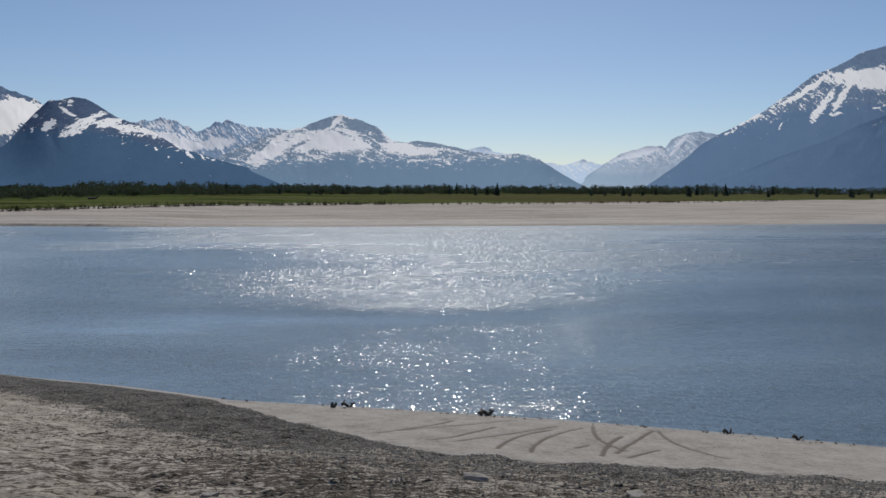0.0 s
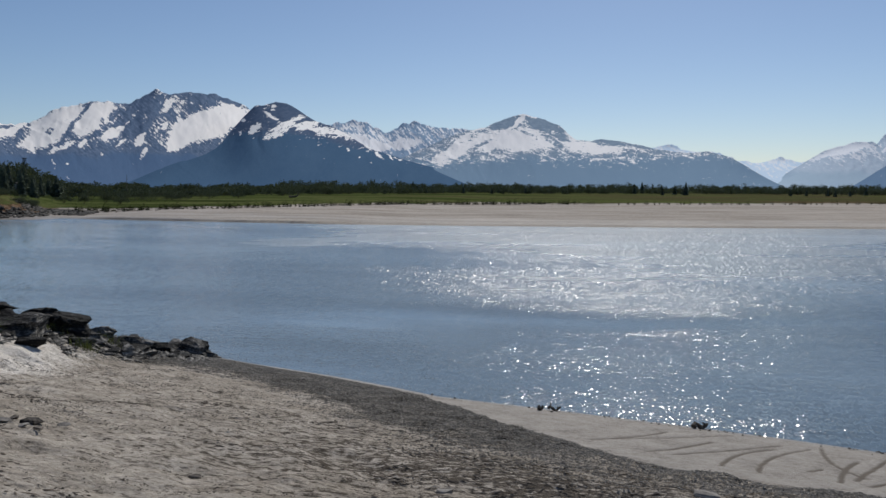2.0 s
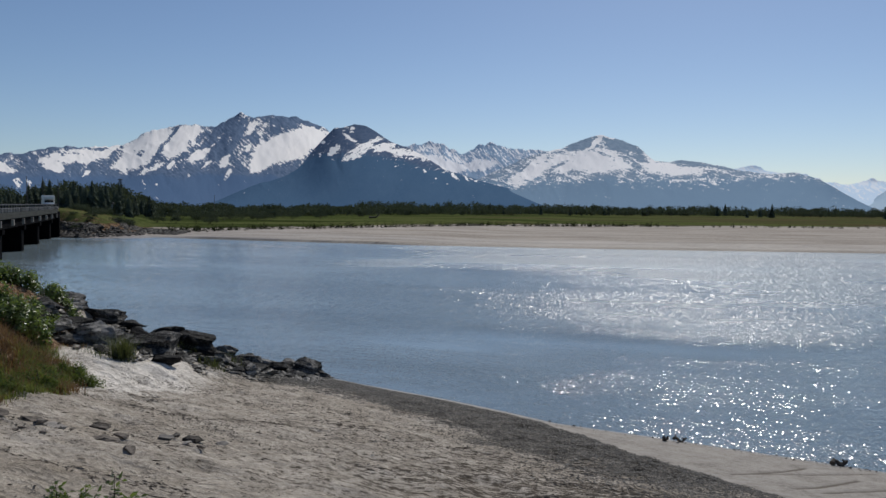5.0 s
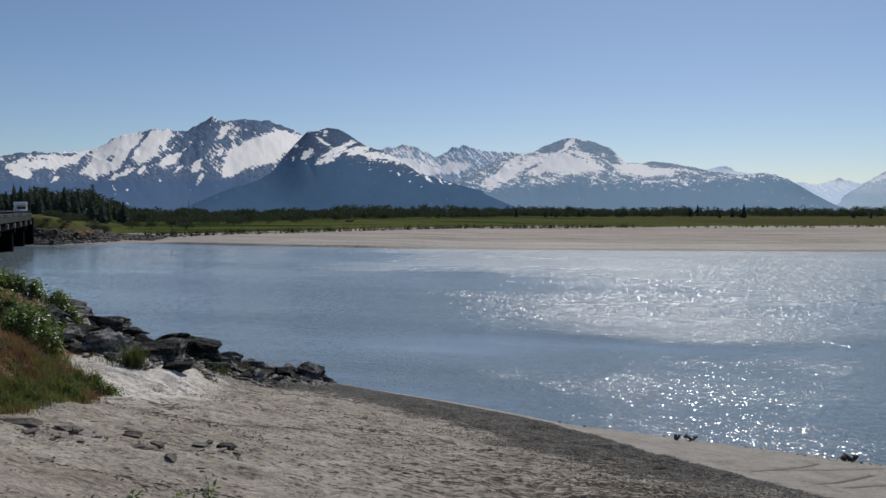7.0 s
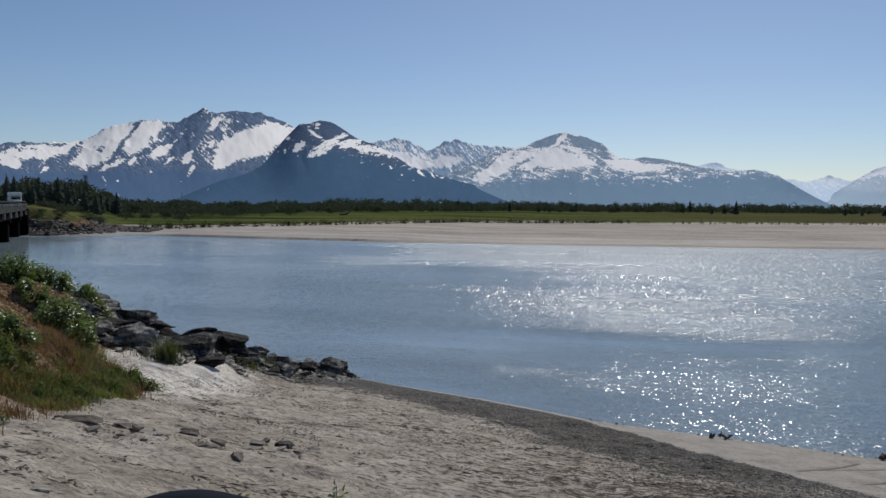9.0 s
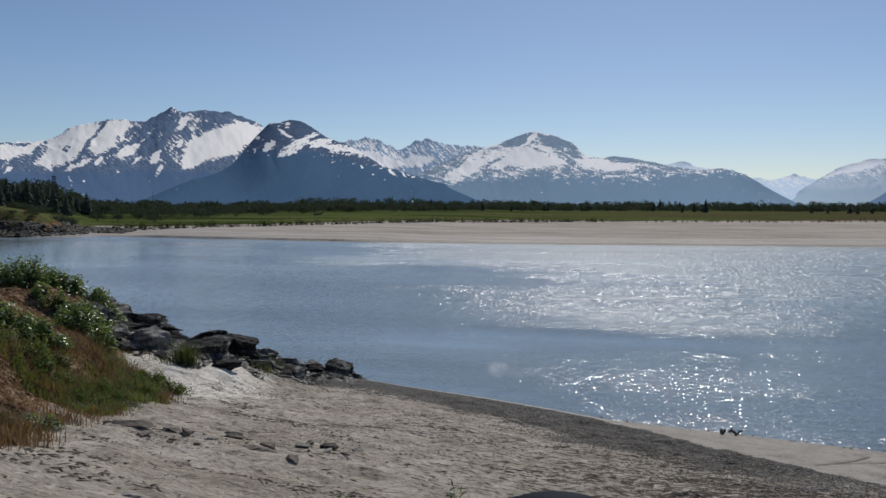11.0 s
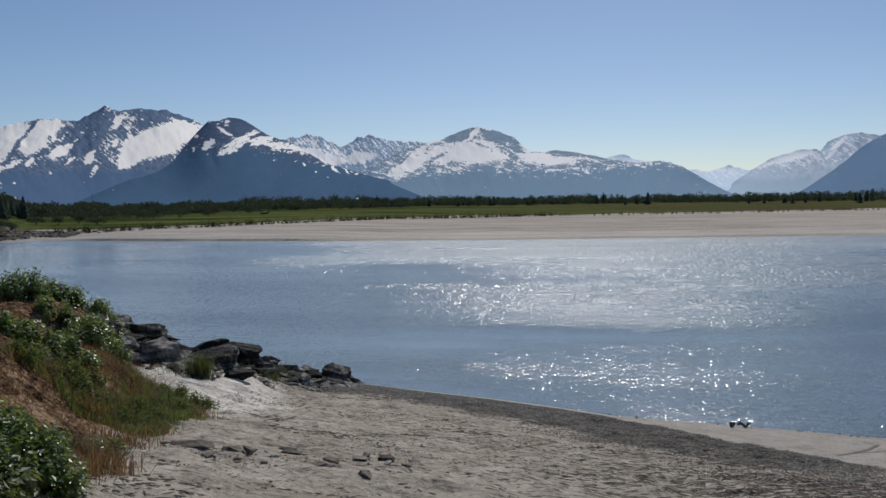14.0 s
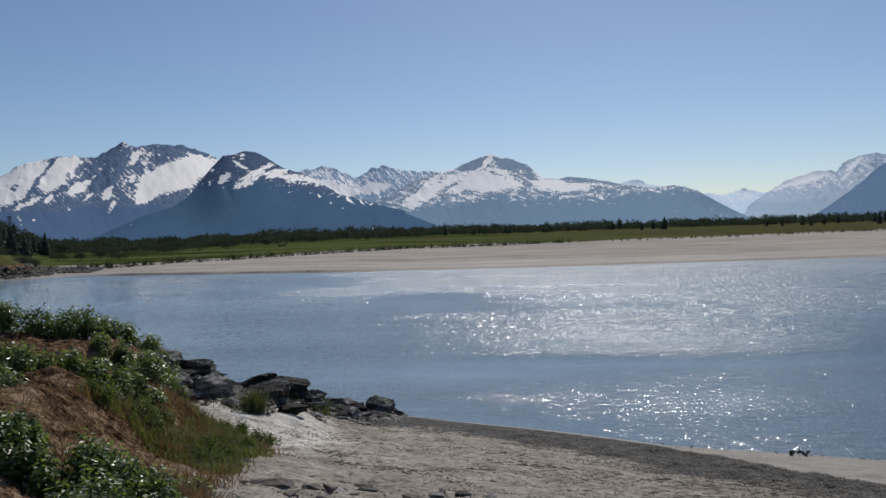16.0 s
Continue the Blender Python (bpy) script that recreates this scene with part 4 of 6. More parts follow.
# ---- boulders of the point ----
def rock_mesh(seed, size, lumps=14, bedded=1.0):
    """An angular, bedded slate block."""
    rnd = random.Random(seed)
    bm = bmesh.new()
    for _ in range(lumps):
        v = Vector((rnd.uniform(-1, 1), rnd.uniform(-1, 1), rnd.uniform(-1, 1)))
        k = max(abs(v.x), abs(v.y), abs(v.z))
        v = v / k * rnd.uniform(0.8, 1.0) if k > 0 else v
        bm.verts.new((v.x * 0.5, v.y * 0.5, v.z * 0.5))
    bmesh.ops.convex_hull(bm, input=bm.verts)
    bmesh.ops.delete(bm, geom=[v for v in bm.verts if not v.link_faces], context="VERTS")
    bmesh.ops.dissolve_limit(bm, angle_limit=radians(12), verts=bm.verts, edges=bm.edges)
    bmesh.ops.bevel(bm, geom=list(bm.edges), offset=0.018, segments=1, affect="EDGES")
    bmesh.ops.triangulate(bm, faces=bm.faces)
    bmesh.ops.subdivide_edges(bm, edges=bm.edges, cuts=2 if max(size) < 0.5 else (3 if max(size) < 0.9 else 5), use_grid_fill=True)
    off = Vector((rnd.uniform(0, 50), rnd.uniform(0, 50), rnd.uniform(0, 50)))
    layers = rnd.uniform(4, 8)
    for v in bm.verts:
        flat_dir = Vector((v.co.x, v.co.y, 0))
        flat_dir = flat_dir.normalized() if flat_dir.length > 1e-4 else flat_dir
        d = v.co.normalized()
        level = v.co.z * layers + 0.8 * noise.noise(v.co * 1.6 + off)
        ledge = noise.noise(Vector((math.floor(level) * 7.31, off.x, off.y))) * 0.2
        n = noise.noise(v.co * 3 + off) * 0.06 + noise.noise(v.co * 8 + off) * 0.04 + noise.noise(v.co * 17 + off) * 0.02
        v.co += d * n + flat_dir * bedded * ledge * 0.7 * min(1.0, 2.2 * math.hypot(v.co.x, v.co.y))
        k = 1.1 - 0.5 * bedded * max(0.0, v.co.z + 0.1)
        v.co.x, v.co.y = v.co.x * k, v.co.y * k
    bmesh.ops.scale(bm, vec=size, verts=bm.verts)
    return bm


def ground_z(x, y):
    return float(top_height(np.array([float(x)]), np.array([float(y)]))[0])


def boulder(x, y, size, turn, tip, seed, label, sink=0.25, z=None, name="boulder", material=None, group="boulders of the rocky point"):
    ob = part(name, rock_mesh(seed, size, 14, 1.0 if max(size) > 0.45 else 0.25), material or MAT_ROCK)
    zz = (ground_z(x, y) if z is None else z) + size[2] * (0.5 - sink)
    ob.matrix_world = pose(x, y, zz, tip * 0.6, tip, turn)
    return tagged(ob, label, "rock", group)


MAT_SAND_STONE = surface("brown_stone", (0.014, 0.012, 0.01), (0.24, 0.205, 0.17), 6.0, 0.8, 0.04, 0.8, 5.0, vary=0.3, spec=0.2)
KEY_ROCKS = (
    (-13.5, 17.45, (1.85, 1.35, 0.98), 250, -3, "large dark layered slate boulder on pale sand"),
    (-12.85, 16.5, (0.85, 0.45, 0.3), 36, 4, "low dark slab at the foot of a larger boulder"),
    (-14.75, 16.35, (1.05, 0.85, 0.8), 40, -8, "dark blocky boulder beside grass"),
    (-15.3, 15.75, (0.8, 0.6, 0.4), -20, 6, "grey tilted slab half in sand"),
    (-14.9, 15.45, (0.6, 0.4, 0.28), 25, 5, "low dark slab beside grass"),
    (-16.2, 18.6, (1.3, 0.8, 0.6), 12, 6, "dark flat-topped slab on the bank"),
    (-15.6, 19.4, (1.2, 0.7, 0.45), -35, 14, "dark tilted slab in the rock pile"),
    (-18.3, 19.5, (1.6, 1.1, 1.15), 25, -8, "dark boulder on the bank above the river"),
    (-17.2, 18.2, (1.1, 0.8, 0.55), 15, 8, "grey slab under leafy shrubs"),
    (-12.95, 18.5, (0.65, 0.5, 0.36), 60, -6, "dark boulder in the rock pile"),
    (-13.3, 19.6, (0.85, 0.5, 0.3), 20, 9, "dark slab lying in the rock pile"),
    (-14.3, 20.7, (1.1, 0.6, 0.36), 16, 8, "long dark slab in the rock pile"),
    (-12.15, 19.35, (0.5, 0.4, 0.42), 70, 12, "small upright dark rock"),
    (-12.6, 20.3, (0.75, 0.5, 0.34), -25, 8, "dark angular boulder in the rock pile"),
    (-13.5, 22.0, (1.0, 0.6, 0.42), 18, -6, "dark slab near the waterline"),
    (-13.85, 19.3, (1.3, 0.9, 0.8), 35, 10, "dark tilted boulder behind a larger boulder"),
    (-13.55, 20.5, (0.9, 0.6, 0.55), -20, -10, "dark angular boulder in the rock pile"),
    (-13.0, 21.1, (0.8, 0.55, 0.5), 50, 12, "dark angular boulder in the rock pile"),
    (-12.65, 22.1, (0.7, 0.5, 0.45), 10, -12, "dark broken slab near the waterline"),
    (-14.6, 19.1, (1.6, 1.1, 0.85), 75, 6, "dark blocky boulder in the rock pile"),
    (-15.2, 17.7, (0.8, 0.6, 0.5), 20, -10, "grey slab in the rock pile"),
    (-12.15, 23.4, (1.0, 0.7, 0.75), -12, 8, "grey pointed boulder at the water's edge"),
)
for k, (x, y, size, turn, tip, label) in enumerate(KEY_ROCKS):
    boulder(x, y, size, turn, tip, 900 + k, label)

rnd = random.Random(7)
placed = [(x, y, 0.5 * max(size[0], size[1])) for x, y, size, *_ in KEY_ROCKS]
heap_v, heap_f = [], []
tries = 0
while len(placed) < 430 and tries < 20000:
    tries += 1
    y = rnd.uniform(15.2, 25.2)
    x = rnd.uniform(-20.5, -11.4)
    shore = float(along(NEAR_SHORE, x))
    foot = float(along(MOUND_FOOT, y))
    inner = np.interp(y, [15, 17, 19, 21, 23, 25], [-14.0, -13.2, -12.1, -11.8, -11.4, -12.5])
    if y > shore + 0.3 or x > inner or (x < foot - 1.5 and y < 18.3):
        continue
    s = rnd.choice((0.22, 0.28, 0.34, 0.42, 0.5, 0.6, 0.75, 0.85)) * float(np.interp(x, [-12.5, -11.6], [1.0, 0.6]))
    if any(math.hypot(x - a, y - b) < 0.45 * (c + s * 0.5) for a, b, c in placed):
        continue
    placed.append((x, y, s * 0.5))
    size = (s * rnd.uniform(1.0, 1.5), s * rnd.uniform(0.6, 0.9), s * rnd.uniform(0.25, 0.5))
    if len(placed) > 290:
        bm = rock_mesh(2000 + len(placed), tuple(0.7 * v for v in size), 12, 0.25)
        bm.transform(pose(x, y, ground_z(x, y) + 0.12 * size[2], rnd.uniform(-16, 16), rnd.uniform(-16, 16), rnd.uniform(0, 180)))
        bm.verts.index_update()
        heap_f += [tuple(v.index + len(heap_v) for v in f.verts) for f in bm.faces]
        heap_v += [tuple(v.co) for v in bm.verts]
        bm.free()
        continue
    boulder(x, y, size, rnd.uniform(0, 180), rnd.uniform(-16, 16), 2000 + len(placed), "small dark slate rock in the rock pile" if s < 0.42 else "dark broken slate boulder in the rock pile", 0.22)

tagged(mesh_object("small_rocks", heap_v, heap_f, MAT_ROCK), "small broken slate rocks filling gaps between boulders", "rocks", kind="stuff")

# smaller stones and bark lying on the sand
SAND_STONES = (
    (-8.46, 10.25, (0.26, 0.2, 0.17), 20, "dark pointed stone on the sand"), (-9.15, 9.05, (0.38, 0.2, 0.13), 25, "dark flat stone on the sand"),
    (-9.08, 9.42, (0.2, 0.12, 0.07), -10, "small flat stone on the sand"), (-10.3, 9.05, (0.3, 0.2, 0.13), 15, "dark slab of stone in a small heap"),
    (-10.14, 8.97, (0.24, 0.2, 0.16), 70, "dark stone in a small heap"), (-9.98, 9.08, (0.32, 0.2, 0.09), -15, "pale flat stone in a small heap"),
    (-9.87, 10.05, (0.26, 0.14, 0.07), 5, "flat stone on the sand"), (-9.76, 9.85, (0.26, 0.13, 0.06), 12, "flat stone on the sand"),
    (-10.85, 8.85, (0.42, 0.24, 0.12), -5, "dark flat stone near the grass"), (-8.5, 8.72, (0.16, 0.13, 0.11), 0, "small dark stone on the sand"),
    (-8.1, 9.9, (0.12, 0.1, 0.08), 30, "small dark stone on the sand"), (-5.41, 9.21, (0.14, 0.12, 0.1), 10, "small dark stone on the sand"),
    (-8.93, 5.5, (0.16, 0.13, 0.09), 40, "reddish stone on the sand"), (-2.2, 9.9, (0.22, 0.16, 0.1), 10, "pale stone on the dark gravel"),
    (1.4, 11.0, (0.3, 0.2, 0.1), 0, "pale stone on the dark gravel"), (3.6, 10.4, (0.26, 0.18, 0.08), 15, "pale stone on the dark gravel"),
)
for k, (x, y, size, turn, label) in enumerate(SAND_STONES):
    pale = "pale" in label or "reddish" in label
    size = (size[0] * 1.2, size[1] * 1.1, size[2] * 0.78)
    boulder(x, y, size, turn, 6, 4100 + k, label, 0.36, ground_z(x, y) + 0.01, "stone", MAT_PALE_ROCK if pale else MAT_SAND_STONE, "stones on the sand")


rnd = random.Random(19)
for k in range(15):
    x0, y0, size0, turn0, label0 = SAND_STONES[rnd.choice((0, 1, 3, 3, 4, 5, 5, 8, 8))]
    x, y = x0 + rnd.gauss(0, 0.3), y0 + rnd.gauss(0, 0.22)
    w = rnd.uniform(0.06, 0.16)
    pale = rnd.random() < 0.4
    boulder(x, y, (w * 1.4, w, w * rnd.uniform(0.3, 0.5)), rnd.uniform(0, 180), rnd.uniform(-8, 8), 4300 + k, "small pale flake of stone on the sand" if pale else "small dark flake of stone on the sand", 0.35, ground_z(x, y) + 0.012, "stone", MAT_PALE_ROCK if pale else MAT_SAND_STONE, "stones on the sand")


def pebbles(name, count, place, size_lo, size_hi, material, label, seed):
    """Loose small stones in one mesh."""
    rng = np.random.default_rng(seed)
    xs, ys = place(rng, count)
    n = len(xs)
    zs = top_height(xs, ys)
    s = rng.uniform(size_lo, size_hi, n) * rng.uniform(0.6, 1.4, n)
    base = np.array([(1, 0, 0), (0.4, 0.9, 0.1), (-0.7, 0.7, 0), (-1, -0.2, 0.1), (-0.3, -0.9, 0), (0.7, -0.7, 0.1), (0.1, 0.05, 0.75), (0, 0, -0.6)])
    tri = np.array([(0, 1, 6), (1, 2, 6), (2, 3, 6), (3, 4, 6), (4, 5, 6), (5, 0, 6), (1, 0, 7), (2, 1, 7), (3, 2, 7), (4, 3, 7), (5, 4, 7), (0, 5, 7)])
    v = base[None] * rng.uniform(0.7, 1.3, (n, 8, 3)) * s[:, None, None]
    a = rng.uniform(0, 6.28, n)
    c, q = np.cos(a)[:, None], np.sin(a)[:, None]
    vx, vy, vz = v[..., 0] * 1.3, v[..., 1] * 0.9, v[..., 2] * 0.7
    out = np.stack([vx * c - vy * q + xs[:, None], vx * q + vy * c + ys[:, None], vz + zs[:, None] + s[:, None] * 0.25 + 0.012], -1).reshape(-1, 3)
    faces = (tri[None] + 8 * np.arange(n)[:, None, None]).reshape(-1, 3)
    ob = mesh_object(name, out.tolist(), faces.tolist(), material)
    return tagged(ob, label, "pebbles", kind="stuff")


def island_surface(name, dark, light, rough=0.7):
    m, nt, b = nodes_of(name)
    geo = nt.nodes.new("ShaderNodeNewGeometry")
    n = noise_tex(nt, 30, 3)
    f = calc(nt, "ADD", calc(nt, "MULTIPLY", geo.outputs["Random Per Island"], 0.8), calc(nt, "MULTIPLY", n.outputs[0], 0.3))
    wire(nt, ramp(nt, f, [(0.1, dark), (0.75, tuple(0.5 * (p + q) for p, q in zip(dark, light))), (1.0, light)]), b.inputs["Base Color"])
    b.inputs["Roughness"].default_value = rough
    return m


MAT_PEBBLE = island_surface("dark_pebble", (0.018, 0.017, 0.0155), (0.24, 0.22, 0.19))
MAT_RUBBLE_FAR = island_surface("bank_rubble", (0.022, 0.02, 0.017), (0.19, 0.172, 0.145), 0.85)
MAT_STRIP = island_surface("bark_strip", (0.03, 0.022, 0.016), (0.2, 0.16, 0.12), 0.85)
MAT_CRUMB = island_surface("dark_crumb", (0.02, 0.017, 0.014), (0.1, 0.083, 0.066), 0.85)


def gravel_place(rng, n):
    x = rng.uniform(-12.5, 9, n)
    lo = np.interp(x, [-8, -4.2, -3.0, -2.4, -0.8, 0.3, 1.3, 3.1, 5.0, 6.8, 8.2], [0.45, 0.55, 1.6, 2.5, 4.0, 5.0, 5.4, 5.5, 5.0, 4.7, 4.5])
    hi = np.interp(x, [-13, -10, -7.4, -5.2, -3.5, -1.6, 3, 10], [4.4, 3.4, 4.0, 5.6, 6.6, 7.5, 8.2, 8.0])
    d = lo + (hi + 0.6 - lo) * rng.beta(1.1, 2.1, n)
    keep = rng.uniform(0, 1, n) > 0.6 * ramp01(x, -3, 1) * ramp01(d - lo, 0.3, 1.0)
    return x[keep], (along(NEAR_SHORE, x) - d / 0.93)[keep]


def sand_place(rng, n):
    x = rng.uniform(-12.5, 9, n)
    y = rng.uniform(2, 20, n)
    d = along(NEAR_SHORE, x) - y
    lines = 0.55 * fbm(x * 0.9 + y * 0.35, y * 3.2, 35, 3) + 0.45 * fbm(x * 0.45, y * 0.6, 36, 3)
    ok = (d > 5) & (x > along(MOUND_FOOT, y) - 0.2) & (lines + rng.normal(0, 0.085, n) + 0.06 * ramp01(x, -9, -1) * (1 - ramp01(d, 8, 13)) > 0.625)
    ok &= ~((x > -2) & (d < 6.2))
    return x[ok], y[ok]


pebbles("gravel", 52000, gravel_place, 0.006, 0.019, MAT_PEBBLE, "dark wet gravel along the waterline", 3)
pebbles("sand_crumbs", 110000, sand_place, 0.005, 0.015, MAT_CRUMB, "bits of dark bark and stone strewn on sand", 4)
pebbles("wrack", 120, lambda rng, n: (lambda x: (x, along(NEAR_SHORE, x) - rng.normal(0.25, 0.16, n)))(rng.uniform(-4, 10, n)), 0.012, 0.035, MAT_CRUMB, "scattered dark wrack at the water's edge", 5)


def strips(name, count, label, seed):
    """Flat splinters of bark and wood, washed into lines along the beach."""
    rng = np.random.default_rng(seed)
    x, y = rng.uniform(-12, 8, count), rng.uniform(3, 19, count)
    d = (along(NEAR_SHORE, x) - y) * 0.93
    line = 0.6 * fbm(x * 0.45 + 0.3 * y, y * 2.4, 135, 3) + 0.4 * fbm(x * 0.5, y * 0.8, 136, 3)
    band = 0.1 * ramp01(d, 5.0, 6.5) * (1 - ramp01(d, 8.0, 11.0)) * ramp01(x, -9, -4) * (1 - 0.5 * ramp01(x, -2, 2))
    ok = (d > 4.6) & (line + band + rng.normal(0, 0.05, count) > 0.655) & (x > along(MOUND_FOOT, y) + 0.2) & ~((x > -1.5) & (d < 6.0))
    x, y = x[ok], y[ok]
    n = len(x)
    length, wide, thick = rng.gamma(2.0, 0.02, n) + 0.02, rng.uniform(0.006, 0.017, n), rng.uniform(0.004, 0.012, n)
    base = np.array([(-1, 0, 0), (-0.5, 1, 0.4), (0.6, 0.8, 0.7), (1, 0, 0.2), (0.5, -1, 0.3), (-0.6, -0.8, 0.5), (0, 0, 1.3)])
    tri = np.array([(0, 5, 6), (5, 4, 6), (4, 3, 6), (3, 2, 6), (2, 1, 6), (1, 0, 6)])
    v = base[None] * rng.uniform(0.7, 1.3, (n, 7, 3)) * np.stack([length, wide, thick], -1)[:, None]
    a = rng.normal(-0.12, 0.4, n)
    c, q = np.cos(a)[:, None], np.sin(a)[:, None]
    out = np.stack([v[..., 0] * c - v[..., 1] * q + x[:, None], v[..., 0] * q + v[..., 1] * c + y[:, None], v[..., 2] + top_height(x, y)[:, None] + 0.002], -1).reshape(-1, 3)
    ob = mesh_object(name, out.tolist(), (tri[None] + 7 * np.arange(n)[:, None, None]).reshape(-1, 3).tolist(), MAT_STRIP)
    return tagged(ob, label, "driftwood", kind="stuff")


strips("bark_strips", 46000, "dark splinters of bark lying in lines on the sand", 9)


# ---- driftwood at the water's edge ----
def driftwood(x, y, length, radius, turn, label, seed):
    rnd = random.Random(seed)
    length, radius = length * 0.75, radius * 0.7
    root = empty("driftwood", (x, y, ground_z(x, y)))
    root.rotation_euler = (0, 0, radians(turn))
    bm = bmesh.new()
    pts = [(length * (k / 6 - 0.5), rnd.uniform(-0.04, 0.04), radius * 0.7 + 0.05 * math.sin(k * 1.3) + 0.02) for k in range(7)]
    tube(bm, pts, [radius * (1 - 0.07 * k) * rnd.uniform(0.85, 1.15) for k in range(7)], 8)
    part("log", bm, MAT_DRIFT, root)
    for j in range(3 if radius > 0.04 else 0):
        bm = bmesh.new()
        a = Vector(pts[1 + 2 * j % 6])
        e = a + Vector((rnd.uniform(-0.3, 0.3) * length, rnd.uniform(-0.25, 0.25) * length, rnd.uniform(0.05, 0.2) * length))
        tube(bm, [a, a.lerp(e, 0.5) + Vector((0, 0, 0.03)), e], [radius * 0.45, radius * 0.3, radius * 0.12], 5)
        part("snag", bm, MAT_DRIFT, root)
    return tagged(root, label, "driftwood", "driftwood at the water's edge")


driftwood(2.57, 18.25, 0.45, 0.09, 12, "short dark waterlogged log at the water's edge", 1)
driftwood(-0.75, 19.2, 0.42, 0.06, 8, "small dark branch at the water's edge", 2)
driftwood(-1.1, 19.05, 0.2, 0.07, 60, "stubby dark piece of driftwood", 3)
driftwood(7.7, 16.45, 0.3, 0.05, 5, "small dark stick at the water's edge", 4)
driftwood(9.0, 15.85, 0.26, 0.05, -15, "small dark stick at the water's edge", 5)


# ---- shrubs and grasses of the bank ----
def leaf_cloud(centres, outs, length, width, rng, droop=0.25):
    """Folded pointed leaves, one island each, at the centres."""
    n = len(centres)
    up = outs + rng.normal(0, 0.45, (n, 3)) + np.array([0, 0, 0.5])
    up /= np.linalg.norm(up, axis=1)[:, None]
    side = np.cross(up, rng.normal(0, 1, (n, 3)))
    side /= np.linalg.norm(side, axis=1)[:, None] + 1e-9
    ahead = np.cross(side, up)
    L = (length * rng.uniform(0.6, 1.3, n))[:, None]
    W = (width * rng.uniform(0.7, 1.2, n))[:, None]
    tipd = ahead * L - up * L * droop
    v = np.stack([centres, centres + tipd * 0.45 + side * W * 0.5 + up * L * 0.08, centres + tipd, centres + tipd * 0.45 - side * W * 0.5 + up * L * 0.08], 1).reshape(-1, 3)
    i = 4 * np.arange(n)[:, None]
    f = np.concatenate([i + np.array([0, 1, 2]), i + np.array([0, 2, 3])])
    return v, f


def shrub(x, y, rx, ry, height, count, label, seed, leaf=0.105, material=None, z=None, group="leafy shrubs on the bank"):
    count = int(count * 1.5)
    rng = np.random.default_rng(seed)
    rnd = random.Random(seed)
    root = empty("shrub", (x, y, (ground_z(x, y) if z is None else z) - 0.03))
    nc = max(6, count // 90)
    tips = []
    for k in range(nc):
        a, r = rnd.uniform(0, math.tau), math.sqrt(rnd.uniform(0, 1))
        h = height * (0.45 + 0.55 * math.sqrt(max(0, 1 - r * r))) * rnd.uniform(0.65, 1.08)
        tips.append((math.cos(a) * r * rx, math.sin(a) * r * ry, h))
    zs = [ground_z(x + a, y + b) - ground_z(x, y) for a, b, h in tips]
    for k in range(min(9, nc)):
        bm = bmesh.new()
        a, b, h = tips[k]
        tube(bm, [(a * 0.15, b * 0.15, zs[k] * 0.15), (a * 0.5, b * 0.5, h * 0.5 + zs[k] * 0.5), (a, b, h + zs[k])], [0.018, 0.013, 0.005], 5)
        part("stem", bm, MAT_BARK, root)
    T = np.array([(a, b, h + dz) for (a, b, h), dz in zip(tips, zs)])
    pick = rng.integers(0, nc, count)
    off = rng.normal(0, 1, (count, 3))
    off *= (rng.uniform(0.15, 1.0, count) ** 0.45 * rng.uniform(0.75, 1.25, nc)[pick] / np.linalg.norm(off, axis=1))[:, None] * np.array([0.19, 0.19, 0.15]) * (0.35 + 0.85 * height)
    low = np.array(zs)[pick]
    c = T[pick] + off
    c[:, 2] = np.maximum(low + (c[:, 2] - low) * rng.uniform(0.08, 1.0, count) ** 0.7, 0.04 + low)
    out = off / (np.linalg.norm(off, axis=1)[:, None] + 1e-6) * 0.6 + np.array([0, 0, 0.4])
    v, f = leaf_cloud(c, out, leaf, leaf * 0.62, rng)
    mesh_object("foliage", v.tolist(), f.tolist(), material or MAT_LEAF, root)
    return tagged(root, label, "shrub", group)


BUSHES = (
    (-19.6, 15.6, 0.85, 0.7, 0.82, 1900), (-18.55, 15.9, 0.5, 0.5, 0.66, 1100), (-17.5, 16.0, 0.62, 0.5, 0.75, 1900), (-16.85, 16.5, 0.45, 0.4, 0.55, 1200), (-16.2, 14.9, 0.42, 0.36, 0.42, 900), (-16.35, 17.2, 0.42, 0.4, 0.55, 800),
    (-20.8, 17.6, 1.1, 0.9, 0.8, 1400), (-17.2, 12.0, 0.6, 0.5, 0.45, 900), (-18.3, 11.8, 0.6, 0.5, 0.5, 900), (-15.1, 14.4, 0.55, 0.52, 0.75, 1700),
    (-15.4, 15.5, 0.4, 0.36, 0.5, 700), (-15.6, 10.7, 0.42, 0.36, 0.5, 900),
    (-14.75, 10.7, 0.42, 0.4, 0.42, 800), (-14.2, 10.85, 0.42, 0.4, 0.42, 800), (-13.75, 11.1, 0.4, 0.36, 0.4, 800),
)
for k, (x, y, rx, ry, h, n) in enumerate(BUSHES):
    shrub(x, y, rx, ry, h, n, "broad-leaved green shrub on the earth bank" if h > 0.55 else "low spreading green shrub on the earth bank", 50 + k, 0.085)
